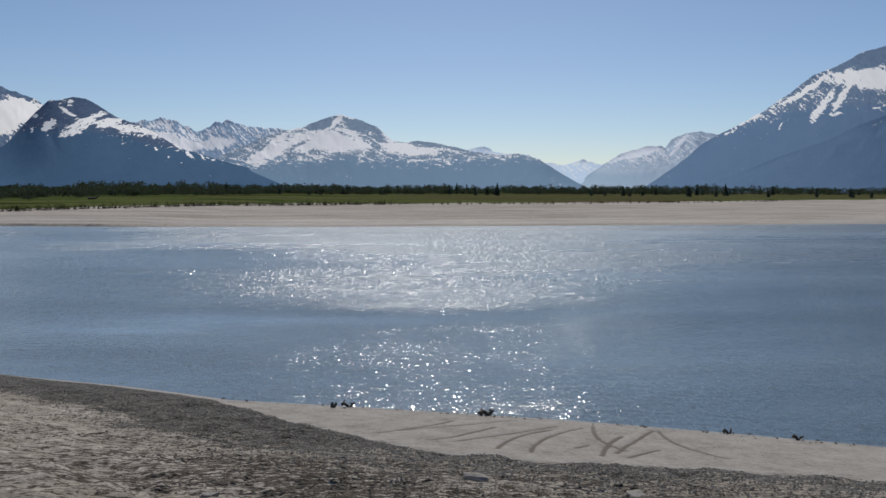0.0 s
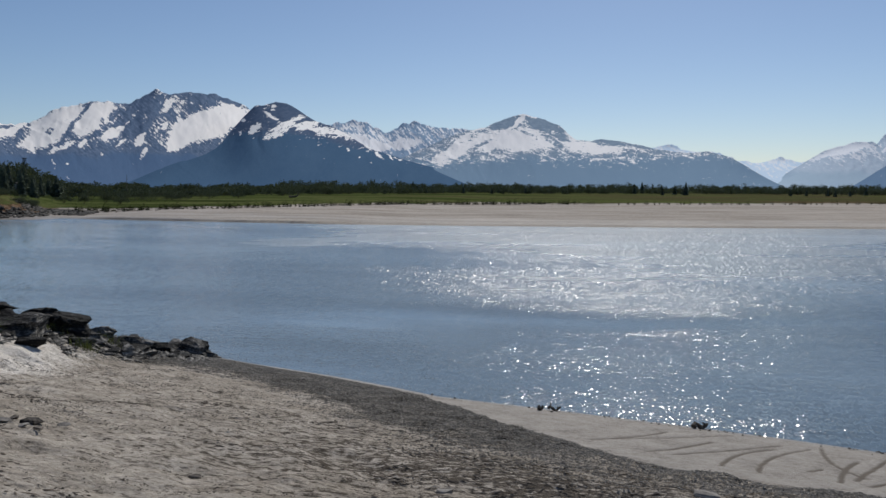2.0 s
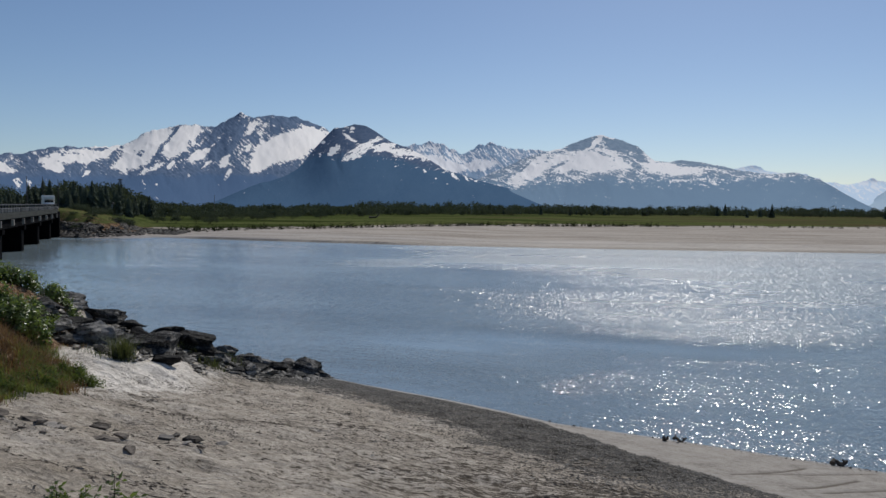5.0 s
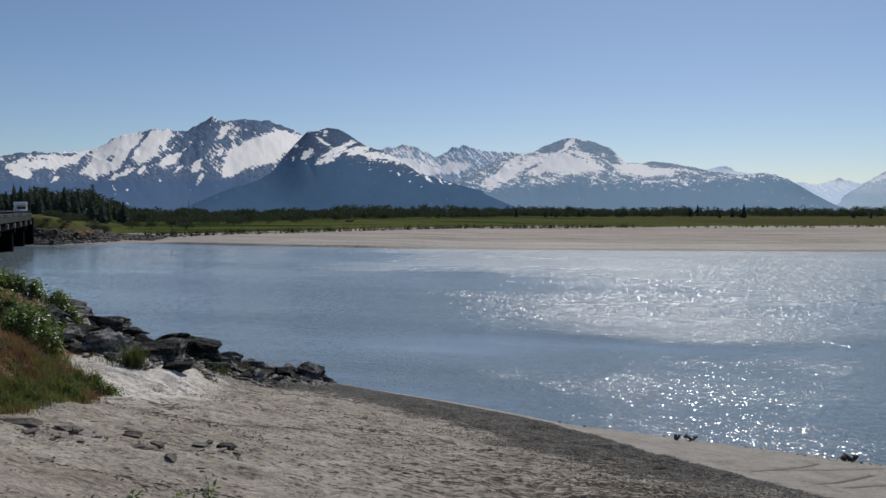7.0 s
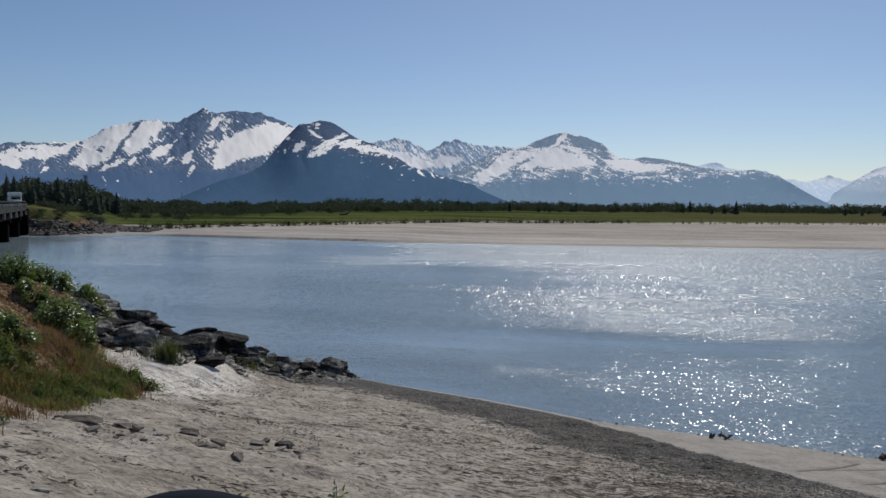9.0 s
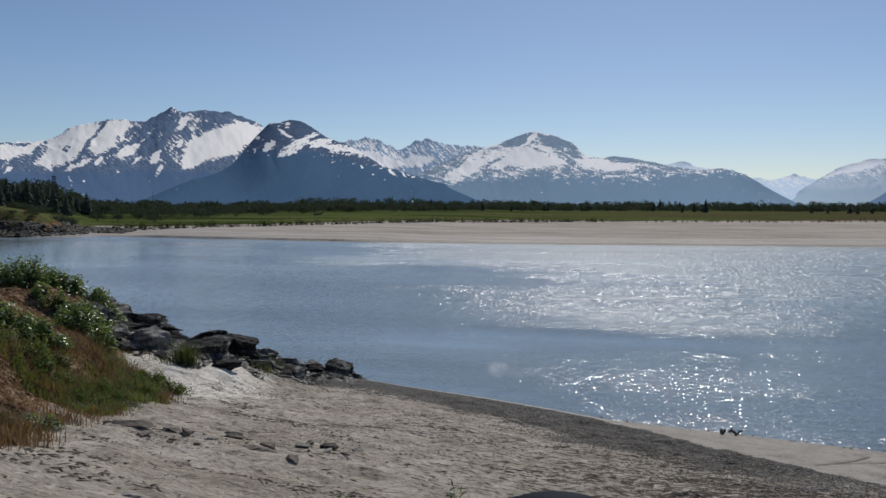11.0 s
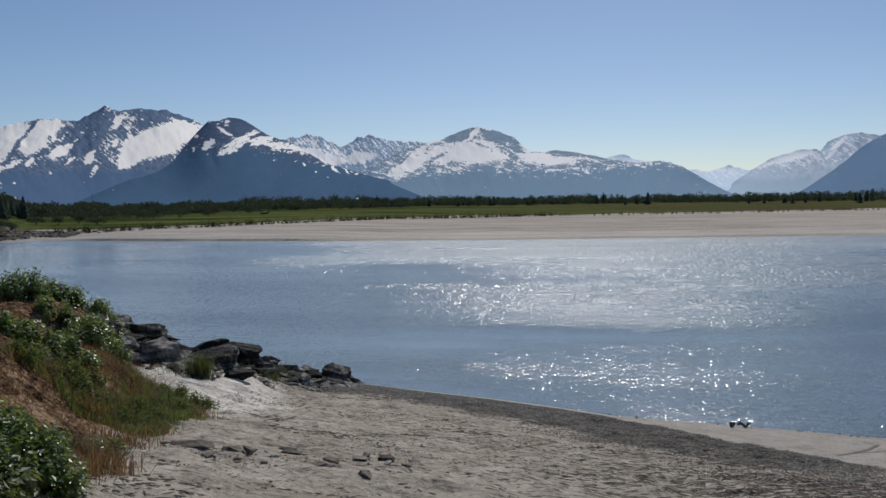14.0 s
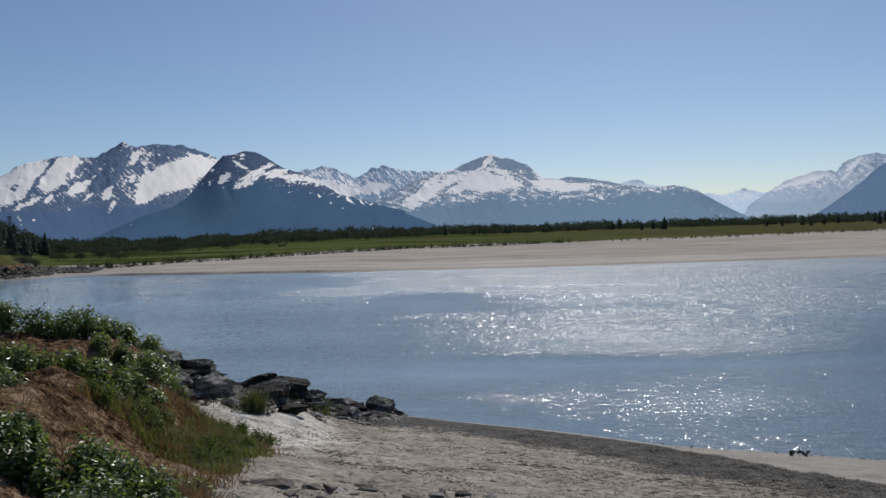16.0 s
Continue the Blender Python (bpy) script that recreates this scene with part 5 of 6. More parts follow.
NEAR_BUSHES = ((-10.78, 5.3, 0.32, 0.3, 0.54, 800), (-11.2, 5.5, 0.34, 0.3, 0.52, 900), (-11.75, 5.1, 0.26, 0.24, 0.3, 600), (-11.95, 5.3, 0.2, 0.2, 0.26, 400), (-10.95, 4.85, 0.3, 0.28, 0.5, 600), (-14.9, 8.9, 0.5, 0.45, 0.45, 700))
for k, (x, y, rx, ry, h, n) in enumerate(NEAR_BUSHES):
    shrub(x, y, rx, ry, h, int(n * 2.8), "glossy-leaved green shrub beside dry grass", 80 + k, 0.066)
for k, (x, y, r, h) in enumerate(((-13.3, 9.5, 0.42, 0.34), (-12.95, 9.9, 0.4, 0.3), (-13.2, 10.4, 0.4, 0.3), (-12.7, 12.4, 0.34, 0.3), (-12.35, 10.7, 0.32, 0.28), (-12.3, 11.6, 0.36, 0.34), (-12.35, 12.9, 0.34, 0.32), (-12.15, 9.9, 0.3, 0.3), (-13.1, 13.4, 0.36, 0.34))):
    shrub(x, y, r, r * 0.8, h, 800, "low dark green fine-leaved shrub in rusty grass", 95 + k, 0.045, MAT_LEAF_DULL)
shrub(-11.42, 7.72, 0.2, 0.18, 0.24, 160, "small grey-green shrub at the edge of the sand", 91, 0.06)
shrub(-13.3, 10.4, 0.6, 0.5, 0.35, 700, "low fine-leaved yellowish-green shrub in grass", 92, 0.05, MAT_GRASS)
shrub(-14.3, 11.4, 0.6, 0.5, 0.35, 700, "low fine-leaved yellowish-green shrub in grass", 93, 0.05, MAT_GRASS)


def sapling(x, y, height, count, label, seed, leaf=0.075, branches=7):
    """A young upright plant with small leaves up its stems."""
    rng, rnd = np.random.default_rng(seed), random.Random(seed)
    root = empty("sapling", (x, y, ground_z(x, y) - 0.02))
    pts = []
    for k in range(branches):
        a = math.tau * k / branches + rnd.uniform(-0.4, 0.4)
        lean = 0.0 if k == 0 else rnd.uniform(0.1, 0.3)
        h = height * (1.0 if k == 0 else rnd.uniform(0.5, 0.85))
        e = Vector((math.cos(a) * lean * h, math.sin(a) * lean * h, h))
        bm = bmesh.new()
        tube(bm, [(0, 0, 0), e * 0.5 + Vector((0, 0, 0.05 * h)), e], [0.01, 0.007, 0.002], 5)
        part("stem", bm, MAT_BARK, root)
        pts += [e * t + Vector((0, 0, 0.1 * h * t * (1 - t))) for t in np.linspace(0.3, 1, max(2, count // branches))]
    if count:
        c = np.array([tuple(p) for p in pts]) + rng.normal(0, 0.018, (len(pts), 3))
        v, f = leaf_cloud(c, rng.normal(0, 0.5, (len(pts), 3)) + np.array([0, 0, 0.6]), leaf, leaf * 0.55, rng)
        mesh_object("foliage", v.tolist(), f.tolist(), MAT_LEAF, root)
    return tagged(root, label, "sapling", "young plants on the sand")


sapling(-5.76, 4.6, 0.95, 2200, "young leafy green plant on the sand", 11, 0.058, 20)
sapling(-6.05, 4.65, 0.8, 1500, "young leafy green plant on the sand", 12, 0.058, 16)
sapling(-6.85, 5.3, 0.45, 700, "young leafy green plant on the sand", 13, 0.055, 10)
sapling(0.0, 6.6, 0.55, 0, "dry bare twigs standing in the sand", 14, branches=4)
sapling(-0.25, 6.4, 0.4, 0, "dry bare twigs standing in the sand", 15, branches=3)


def blades(name, place, count, height, material, label, seed, spread=0.5, width=0.006):
    """A stand of grass blades in one mesh."""
    rng = np.random.default_rng(seed)
    xs, ys, hs = place(rng, count)
    n = len(xs)
    zs = top_height(xs, ys) - 0.03
    h = height * hs * rng.uniform(0.5, 1.25, n)
    a = rng.uniform(0, 6.28, n)
    lean = np.abs(rng.normal(0, spread, n)) * h
    dx, dy = np.cos(a) * lean, np.sin(a) * lean
    wx, wy = -np.sin(a) * width, np.cos(a) * width
    b0 = np.stack([xs - wx, ys - wy, zs], -1)
    b1 = np.stack([xs + wx, ys + wy, zs], -1)
    m0 = np.stack([xs + dx * 0.35 - wx * 0.8, ys + dy * 0.35 - wy * 0.8, zs + h * 0.6], -1)
    m1 = np.stack([xs + dx * 0.35 + wx * 0.8, ys + dy * 0.35 + wy * 0.8, zs + h * 0.6], -1)
    tp = np.stack([xs + dx, ys + dy, zs + h], -1)
    v = np.stack([b0, b1, m0, m1, tp], 1).reshape(-1, 3)
    i = 5 * np.arange(n)[:, None]
    f = np.concatenate([i + np.array([0, 1, 3]), i + np.array([0, 3, 2]), i + np.array([2, 3, 4])])
    ob = mesh_object(name, v.tolist(), f.tolist(), material)
    return tagged(ob, label, "grass", kind="stuff")


def clumped(rng, n, x0, x1, y0, y1, per, radius, test):
    k = max(1, n // per)
    cx, cy = rng.uniform(x0, x1, k), rng.uniform(y0, y1, k)
    ok = test(cx, cy)
    cx, cy = cx[ok], cy[ok]
    cx, cy = np.repeat(cx, per), np.repeat(cy, per)
    sz = np.repeat(rng.uniform(0.6, 1.2, len(cx) // per), per)
    return cx + rng.normal(0, radius, len(cx)), cy + rng.normal(0, radius, len(cy)), sz


def tongue(x, y):
    w = along(MOUND_FOOT, y) - x
    return (w > 0.05) & (w < 1.9) & (y > 9.2) & (y < 14.4)


def brown_bank(x, y):
    w = along(MOUND_FOOT, y) - x
    return (w > 0.12) & (y > 4) & (y < 17.5)


blades("green_grass", lambda r, n: clumped(r, n, -16, -11, 8.4, 14.8, 70, 0.1, tongue), 20000, 0.21, MAT_GRASS, "long green grass on the end of the bank", 21, 0.9)
blades("edge_grass", lambda r, n: clumped(r, n, -13.6, -11.5, 9.2, 14.0, 40, 0.12, lambda x, y: tongue(x, y) & (along(MOUND_FOOT, y) - x < 1.0)), 13000, 0.19, MAT_GRASS, "bright green grass fringe above the sand", 22, 0.7)
blades("dry_grass", lambda r, n: clumped(r, n, -20, -9.5, 4, 17.5, 50, 0.2, brown_bank), 24000, 0.11, MAT_DRYGRASS, "dry reddish-brown grass on the bank", 23, 0.9)
blades("red_grass", lambda r, n: clumped(r, n, -15, -11.6, 9, 14, 90, 0.14, tongue), 18000, 0.2, MAT_DRYGRASS, "rusty dry grass among green grass", 24, 0.9)


def tuft(x, y, height, count, radius, label, seed, material=None):
    ob = blades("grass_tuft", lambda r, n: (x + r.normal(0, radius, n), y + r.normal(0, radius * 0.7, n), np.ones(n)), count, height, material or MAT_TUFT, label, seed, 0.75)
    return tagged(ob, label, "grass", "tufts of grass on the sand", "stuff")


tuft(-13.42, 15.6, 0.5, 420, 0.13, "tall green grass tuft beside a boulder", 31)
tuft(-13.8, 15.2, 0.2, 70, 0.2, "small green grass tuft on pale sand", 32)
tuft(-13.0, 20.0, 0.35, 110, 0.2, "thin grass tuft among rocks", 33)
tuft(-14.0, 18.8, 0.35, 120, 0.25, "thin grass tuft among rocks", 34)
tuft(-12.6, 18.2, 0.3, 90, 0.15, "thin grass tuft among rocks", 35)
tuft(-11.7, 9.0, 0.08, 300, 0.16, "small green and brown grass tuft at the sand's edge", 36, MAT_DRYGRASS)
tuft(-11.55, 8.3, 0.2, 260, 0.2, "small dry grass tuft at the sand's edge", 37, MAT_DRYGRASS)
tuft(-10.95, 6.5, 0.3, 260, 0.22, "dry grass tuft beside a shrub", 38, MAT_DRYGRASS)


tuft(-11.15, 7.0, 0.24, 260, 0.22, "rusty dry grass at the foot of the bank", 39, MAT_DRYGRASS)
tuft(-10.95, 5.8, 0.22, 260, 0.22, "rusty dry grass at the foot of the bank", 40, MAT_DRYGRASS)
tuft(-11.4, 6.9, 0.24, 300, 0.22, "green grass between shrubs on the bank", 41)
shrub(-10.7, 4.45, 0.4, 0.34, 0.34, 520, "bright green broad-leaved plant at the foot of the bank", 99, 0.09, MAT_GRASS)


# ---- litter bin beside the path ----
def litter_bin(x, y, top):
    z0 = ground_z(x, y)
    root = empty("litter_bin", (x, y, z0 - 0.02))
    h = top - z0
    bm = bmesh.new()
    tube(bm, [(0, 0, 0), (0, 0, 0.03), (0, 0, h * 0.5), (0, 0, h - 0.2)], [0.22, 0.24, 0.255, 0.27], 28)
    part("body", bm, MAT_BIN, root, smooth=False)
    bm = bmesh.new()
    prof = [(0.285, h - 0.21), (0.29, h - 0.15), (0.275, h - 0.1), (0.23, h - 0.045), (0.15, h - 0.008), (0.06, h + 0.005), (0.012, h + 0.006)]
    tube(bm, [(0, 0, z) for r, z in prof], [r for r, z in prof], 32)
    part("lid", bm, MAT_BIN, root, "smooth dark domed lid", smooth=True)
    bm = bmesh.new()
    tube(bm, [(0, 0, h - 0.235), (0, 0, h - 0.2)], [0.28, 0.28], 28)
    part("rim", bm, MAT_RUBBER, root)
    return tagged(root, "dark blue-black round plastic bin with a domed lid", "bin")


litter_bin(-4.95, 0.9, 4.9)


# ---- woods beyond the river ----
def conifer(height, seed):
    rnd, rng = random.Random(seed), np.random.default_rng(seed)
    root = empty("spruce")
    bm = bmesh.new()
    tube(bm, [(0, 0, -0.3), (0, 0, height * 0.5), (0, 0, height)], [height * 0.018, height * 0.011, 0.02], 6)
    part("trunk", bm, MAT_BARK, root)
    verts, faces = [], []
    tiers = int(height * 2.8)
    for k in range(tiers):
        t = k / tiers
        z = height * (0.1 + 0.9 * t)
        reach = height * 0.27 * (1 - t) ** 0.75 * rnd.uniform(0.75, 1.15) + 0.12
        nb = rnd.randint(7, 10)
        for j in range(nb):
            a = math.tau * j / nb + rnd.uniform(-0.4, 0.4)
            r = reach * rnd.uniform(0.6, 1.1)
            w = 0.22 * r + 0.12
            c, s = math.cos(a), math.sin(a)
            i = len(verts)
            drop = r * rnd.uniform(0.15, 0.5)
            verts += [(0, 0, z + 0.12), (c * r * 0.6 - s * w, s * r * 0.6 + c * w, z - drop * 0.5), (c * r, s * r, z - drop), (c * r * 0.6 + s * w, s * r * 0.6 - c * w, z - drop * 0.5), (c * r * 0.5, s * r * 0.5, z - drop - 0.2)]
            faces += [(i, i + 1, i + 2), (i, i + 2, i + 3), (i + 1, i + 4, i + 2), (i + 2, i + 4, i + 3)]
    mesh_object("crown", verts, faces, MAT_NEEDLE, root)
    return root


def willow(width, height, seed, count=950, leaf=0.34):
    rng, rnd = np.random.default_rng(seed), random.Random(seed)
    root = empty("willow_bush")
    nc = 16
    tips = []
    for k in range(nc):
        a, r = rnd.uniform(0, math.tau), math.sqrt(rnd.uniform(0, 1))
        tips.append((math.cos(a) * r * width * 0.5, math.sin(a) * r * width * 0.4, height * (0.35 + 0.6 * math.sqrt(1 - 0.9 * r * r)) * rnd.uniform(0.6, 1.0)))
    for k in range(5):
        bm = bmesh.new()
        a, b, h = tips[k]
        tube(bm, [(a * 0.1, b * 0.1, -0.2), (a * 0.5, b * 0.5, h * 0.55), (a, b, h)], [0.07, 0.05, 0.02], 5)
        part("stem", bm, MAT_BARK, root)
    c = np.array(tips)[rng.integers(0, nc, count)] + rng.normal(0, 1, (count, 3)) * np.array([0.11 * width, 0.11 * width, 0.13 * height])
    c[:, 2] = np.maximum(c[:, 2], 0.1)
    v, f = leaf_cloud(c, rng.normal(0, 0.5, (count, 3)) + np.array([0, 0, 0.5]), leaf, leaf * 0.8, rng)
    mesh_object("foliage", v.tolist(), f.tolist(), MAT_WILLOW, root)
    return root


SPRUCES = [conifer(h, 300 + k) for k, h in enumerate((13.0, 11.0, 9.5, 8.0))]
for o in SPRUCES:
    tagged(o, "dark slender spruce in the far woods", "tree", "spruces beyond the river")
rnd = random.Random(12)


def spruce_at(az, dist, k, scale):
    x, y = dist * math.sin(radians(az)) - 2.0, dist * math.cos(radians(az))
    return x, y, pose(x, y, ground_z(x, y) - 0.1, rnd.uniform(-2, 2), rnd.uniform(-2, 2), rnd.uniform(0, 360)) @ Matrix.Scale(scale, 4)


spots = []
for k in range(125):
    az = rnd.uniform(-44.0, -33.0)
    spots.append((az, rnd.uniform(210, 300), rnd.choice((0, 1, 1, 2, 2)), rnd.uniform(0.42, 0.68) * float(np.interp(az, [-35, -33], [1.0, 0.8]))))
for k in range(105):
    az = rnd.choice((-24, -19, -15, -9, -4, -1, 3, 6, 9, 15, 20, 27, 33)) + rnd.gauss(0, 1.7)
    spots.append((az, rnd.uniform(430, 720), rnd.choice((1, 2, 2, 3, 3)), rnd.uniform(0.4, 0.72)))
for k in range(60):
    spots.append((rnd.uniform(-27, 37), rnd.uniform(430, 700), rnd.choice((1, 2, 3, 3)), rnd.uniform(0.34, 0.6)))
spots += [(6.0, 560, 0, 0.62), (-0.3, 540, 1, 0.55), (-8.0, 520, 1, 0.55), (7.3, 560, 1, 0.58), (-33.5, 245, 1, 0.5), (-34.3, 245, 2, 0.55)]
used = [False] * 4
for az, dist, k, s in spots:
    x, y, m = spruce_at(az, dist, k, s)
    if not used[k]:
        SPRUCES[k].matrix_world = m
        used[k] = True
    else:
        copy_thing(SPRUCES[k], m).scale = (s, s, s)

WILLOWS = [willow(6.5, 2.6, 401), willow(5.0, 3.2, 402), willow(8.0, 3.6, 403)]
for o in WILLOWS:
    tagged(o, "rounded dark green willow bush on the meadow", "bush", "willow bushes on the meadow")
wspots = [(-29.6, 185, 0, 0.6), (-30.5, 205, 1, 0.6), (-27.8, 215, 2, 0.5), (-25.6, 225, 2, 0.55), (-31.8, 190, 1, 0.55), (-28.6, 235, 2, 0.6), (-24.0, 250, 2, 0.65), (-26.6, 260, 1, 0.75), (-33.0, 200, 0, 0.65), (-22.0, 270, 0, 0.7)]
for k in range(30):
    wspots.append((rnd.uniform(-36, -24), rnd.uniform(215, 300), rnd.choice((0, 1, 2)), rnd.uniform(0.35, 0.65)))
for k in range(40):
    # scrub along the top of the embankment by the bridge
    u, v = rnd.uniform(5.8, 16), rnd.uniform(-5, 34)
    ex_, ey_ = -101.5 + 0.824 * u - 0.566 * v, 115.5 + 0.566 * u + 0.824 * v
    wspots.append((math.degrees(math.atan2(ex_ + 2.0, ey_)), math.hypot(ex_ + 2.0, ey_), rnd.choice((0, 1, 2)), rnd.uniform(0.2, 0.4)))
for k in range(60):
    az = rnd.uniform(-31, 36)
    edge = np.interp(az, [-32, -26, -18, -8, 10, 20, 36], [240, 262, 330, 420, 500, 520, 620])
    wspots.append((az, edge * rnd.uniform(0.97, 1.12), rnd.choice((0, 1, 2)), rnd.uniform(0.7, 1.15) * float(np.interp(az, [-24, -18], [0.65, 1.0]))))
used = [False] * 3
for az, dist, k, s in wspots:
    x, y = dist * math.sin(radians(az)) - 2.0, dist * math.cos(radians(az))
    m = pose(x, y, ground_z(x, y) - 0.05, 0, 0, rnd.uniform(0, 360))
    if not used[k]:
        WILLOWS[k].matrix_world = m @ Matrix.Scale(s, 4)
        used[k] = True
    else:
        copy_thing(WILLOWS[k], m).scale = (s, s, s)


def far_woods(seed):
    """Continuous scrub and trees behind the meadow."""
    rng = np.random.default_rng(seed)
    n = 1900
    az = np.concatenate([rng.uniform(-46, 40, n - 350), rng.uniform(-46, -32, 350)])
    edge = np.interp(az, [-46, -33, -26, -18, -8, 10, 20, 40], [250, 285, 320, 360, 440, 520, 545, 660])
    dist = edge * rng.uniform(1.02, 1.6, n)
    hgt = np.interp(dist / edge, [1.0, 1.15, 1.6], [2.6, 4.2, 7.0]) * rng.uniform(0.7, 1.15, n)
    hgt = hgt * np.interp(az, [-46, -34.5, -33, -30.5, -23.5, -19], [1.5, 1.5, 1.0, 0.72, 0.72, 1.05])
    hgt = hgt * (0.5 + 1.0 * fbm(az * 0.9, dist * 0.01, 17, 3))
    per = 90
    cx, cy = dist * np.sin(np.radians(az)), dist * np.cos(np.radians(az))
    cz = land_height(cx, cy)
    r = rng.uniform(2.5, 6.0, n)
    off = rng.normal(0, 0.4, (n, per, 3))
    top = np.abs(rng.uniform(0, 1, (n, per))) ** 0.6 * (1 - 0.35 * np.clip(off[..., 0] ** 2 + off[..., 1] ** 2, 0, 1.5))
    c = np.stack([cx[:, None] + off[..., 0] * r[:, None], cy[:, None] + off[..., 1] * r[:, None], cz[:, None] + top * hgt[:, None]], -1).reshape(-1, 3)
    v, f = leaf_cloud(c, rng.normal(0, 0.6, c.shape), 0.95, 0.75, rng)
    ob = mesh_object("far_woods", v.tolist(), f.tolist(), MAT_WILLOW)
    return tagged(ob, "dense dark scrub and woods behind the meadow", "woods", kind="stuff")


far_woods(71)


def bank_tufts(seed):
    """Slumped clods of sedge along the edge of the far sand."""
    rng = np.random.default_rng(seed)
    n = 680
    x = np.concatenate([rng.uniform(-88, 5, 540), rng.uniform(5, 150, 140)])
    y = along(GRASS_EDGE, x) + rng.normal(-6.3, 1.8, n) + 9 * (fbm(x * 0.06, x * 0, 77) - 0.5)
    z = land_height(x, y)
    s = np.concatenate([rng.uniform(0.35, 0.78, 540), rng.uniform(0.28, 0.6, 140)])
    per = 26
    off = rng.normal(0, 0.32, (n, per, 3)) * np.array([1.0, 1.0, 1.5])
    c = np.stack([x[:, None] + off[..., 0] * s[:, None], y[:, None] + off[..., 1] * s[:, None], z[:, None] + np.abs(off[..., 2]) * s[:, None] * 1.6], -1).reshape(-1, 3)
    v, f = leaf_cloud(c, rng.normal(0, 0.4, c.shape) + np.array([0, 0, 0.4]), 0.22, 0.17, rng)
    ob = mesh_object("sedge_clods", v.tolist(), f.tolist(), MAT_SEDGE)
    return tagged(ob, "dark slumped clods of sedge along the far sand", "sedge", kind="stuff")


bank_tufts(72)

# a dark stump out on the meadow
stump = empty("stump", (-88.5, 262.0, ground_z(-88.5, 262.0)))
bm = bmesh.new()
tube(bm, [(-1.6, 0, 0.5), (-0.5, 0.1, 0.45), (0.6, 0, 0.5), (1.3, 0.1, 0.8)], [0.35, 0.3, 0.3, 0.25], 8)
part("trunk", bm, MAT_DRIFT, stump)
for k, a in enumerate((0.3, 1.1, 2.0)):
    bm = bmesh.new()
    tube(bm, [(1.2, 0, 0.8), (1.6, math.cos(a) * 0.5, 0.9 + 0.5 * math.sin(a)), (2.1, math.cos(a), 0.9 + math.sin(a))], [0.14, 0.1, 0.04], 5)
    part("root", bm, MAT_DRIFT, stump)
tagged(stump, "dark fallen tree stump with roots on the meadow", "stump")


# ---- white shed among the bushes ----
def shed(az, dist, width, depth, height):
    x, y = dist * math.sin(radians(az)) - 2.0, dist * math.cos(radians(az))
    root = empty("shed", (x, y, ground_z(x, y) - 0.1))
    for sx in (-1, 1):
        part("side_wall", box((0.12, depth, height), pose(sx * (width / 2 - 0.06), 0, height / 2), 0.01), MAT_WHITE, root)
        part("end_wall", box((width - 0.25, 0.12, height), pose(0, sx * (depth / 2 - 0.06), height / 2), 0.01), MAT_WHITE, root)
        part("roof_slope", box((width * 0.6, depth + 0.4, 0.08), pose(sx * width * 0.26, 0, height + 0.28, 0, sx * 24, 0), 0.01), MAT_CONCRETE, root, "grey sheet roof")
    part("door", box((0.9, 0.06, 1.9), pose(0.4, -depth / 2 - 0.02, 1.0), 0.01), MAT_DRIFT, root)
    part("window", box((0.7, 0.06, 0.6), pose(-0.7, -depth / 2 - 0.02, height - 0.9), 0.01), MAT_GLASS_DARK, root)
    tagged(root, "small white shed half hidden by willow bushes", "shed")


shed(-35.5, 250, 2.2, 3.0, 2.7)


# ---- far bank at the bridge: broken rock ----
MAT_RIPRAP = surface("bank_stone", (0.02, 0.018, 0.015), (0.16, 0.145, 0.122), 1.5, 0.8, 0.05, 0.6, 6.0, vary=0.5)
rnd = random.Random(33)
base_rocks = [rock_mesh(7000 + k, (1, 1, 1)) for k in range(6)]
rip_meshes = []
for b in base_rocks:
    me = bpy.data.meshes.new("bank_rock")
    b.to_mesh(me)
    b.free()
    me.materials.append(MAT_RIPRAP)
    rip_meshes.append(me)
made = 0
while made < 300:
    x, y = (rnd.uniform(-102, -68), rnd.uniform(104, 140)) if made < 170 else (rnd.uniform(-97, -89.5), rnd.uniform(112.5, 122))
    z = ground_z(x, y)
    lim = float(np.interp(x, [-97, -90, -86, -82, -78], [2.5, 2.0, 1.3, 0.9, 0.2]))
    if not (float(np.interp(x, [-90, -84], [-0.1, 0.3])) < z < lim) or y > np.interp(x, [-98, -84, -68], [140, 134, 124]):
        continue
    s = rnd.uniform(0.25, 0.8) * (1.0 if x < -82 else 0.7)
    ob = new("bank_rock", rip_meshes[made % 6])
    ob.matrix_world = pose(x, y, z + 0.12 * s, rnd.uniform(-25, 25), rnd.uniform(-25, 25), rnd.uniform(0, 360)) @ Matrix.Diagonal((s * 1.3, s, s * 0.7, 1))
    tagged(ob, "grey broken rock on the bank below the bridge", "rock", "broken rocks below the bridge")
    made += 1


# ---- bridge ----
BR0, BRD = Vector((-59.2, 54.1, 0)), Vector((-0.566, 0.824, 0)).normalized()
BRT = math.degrees(math.atan2(-BRD.x, BRD.y))


# near-black base colour for piers, caps, girders and abutment
MAT_PIER = surface("near_black_bridge", (0.002, 0.0022, 0.003), (0.006, 0.006, 0.007), 0.8, 0.95, 0.02, 0.3, 6.0, spec=0.02)


MAT_DECK = surface("dark_deck_edge", (0.02, 0.022, 0.02), (0.062, 0.064, 0.057), 0.8, 0.9, 0.02, 0.3, 8.0, spec=0.1)


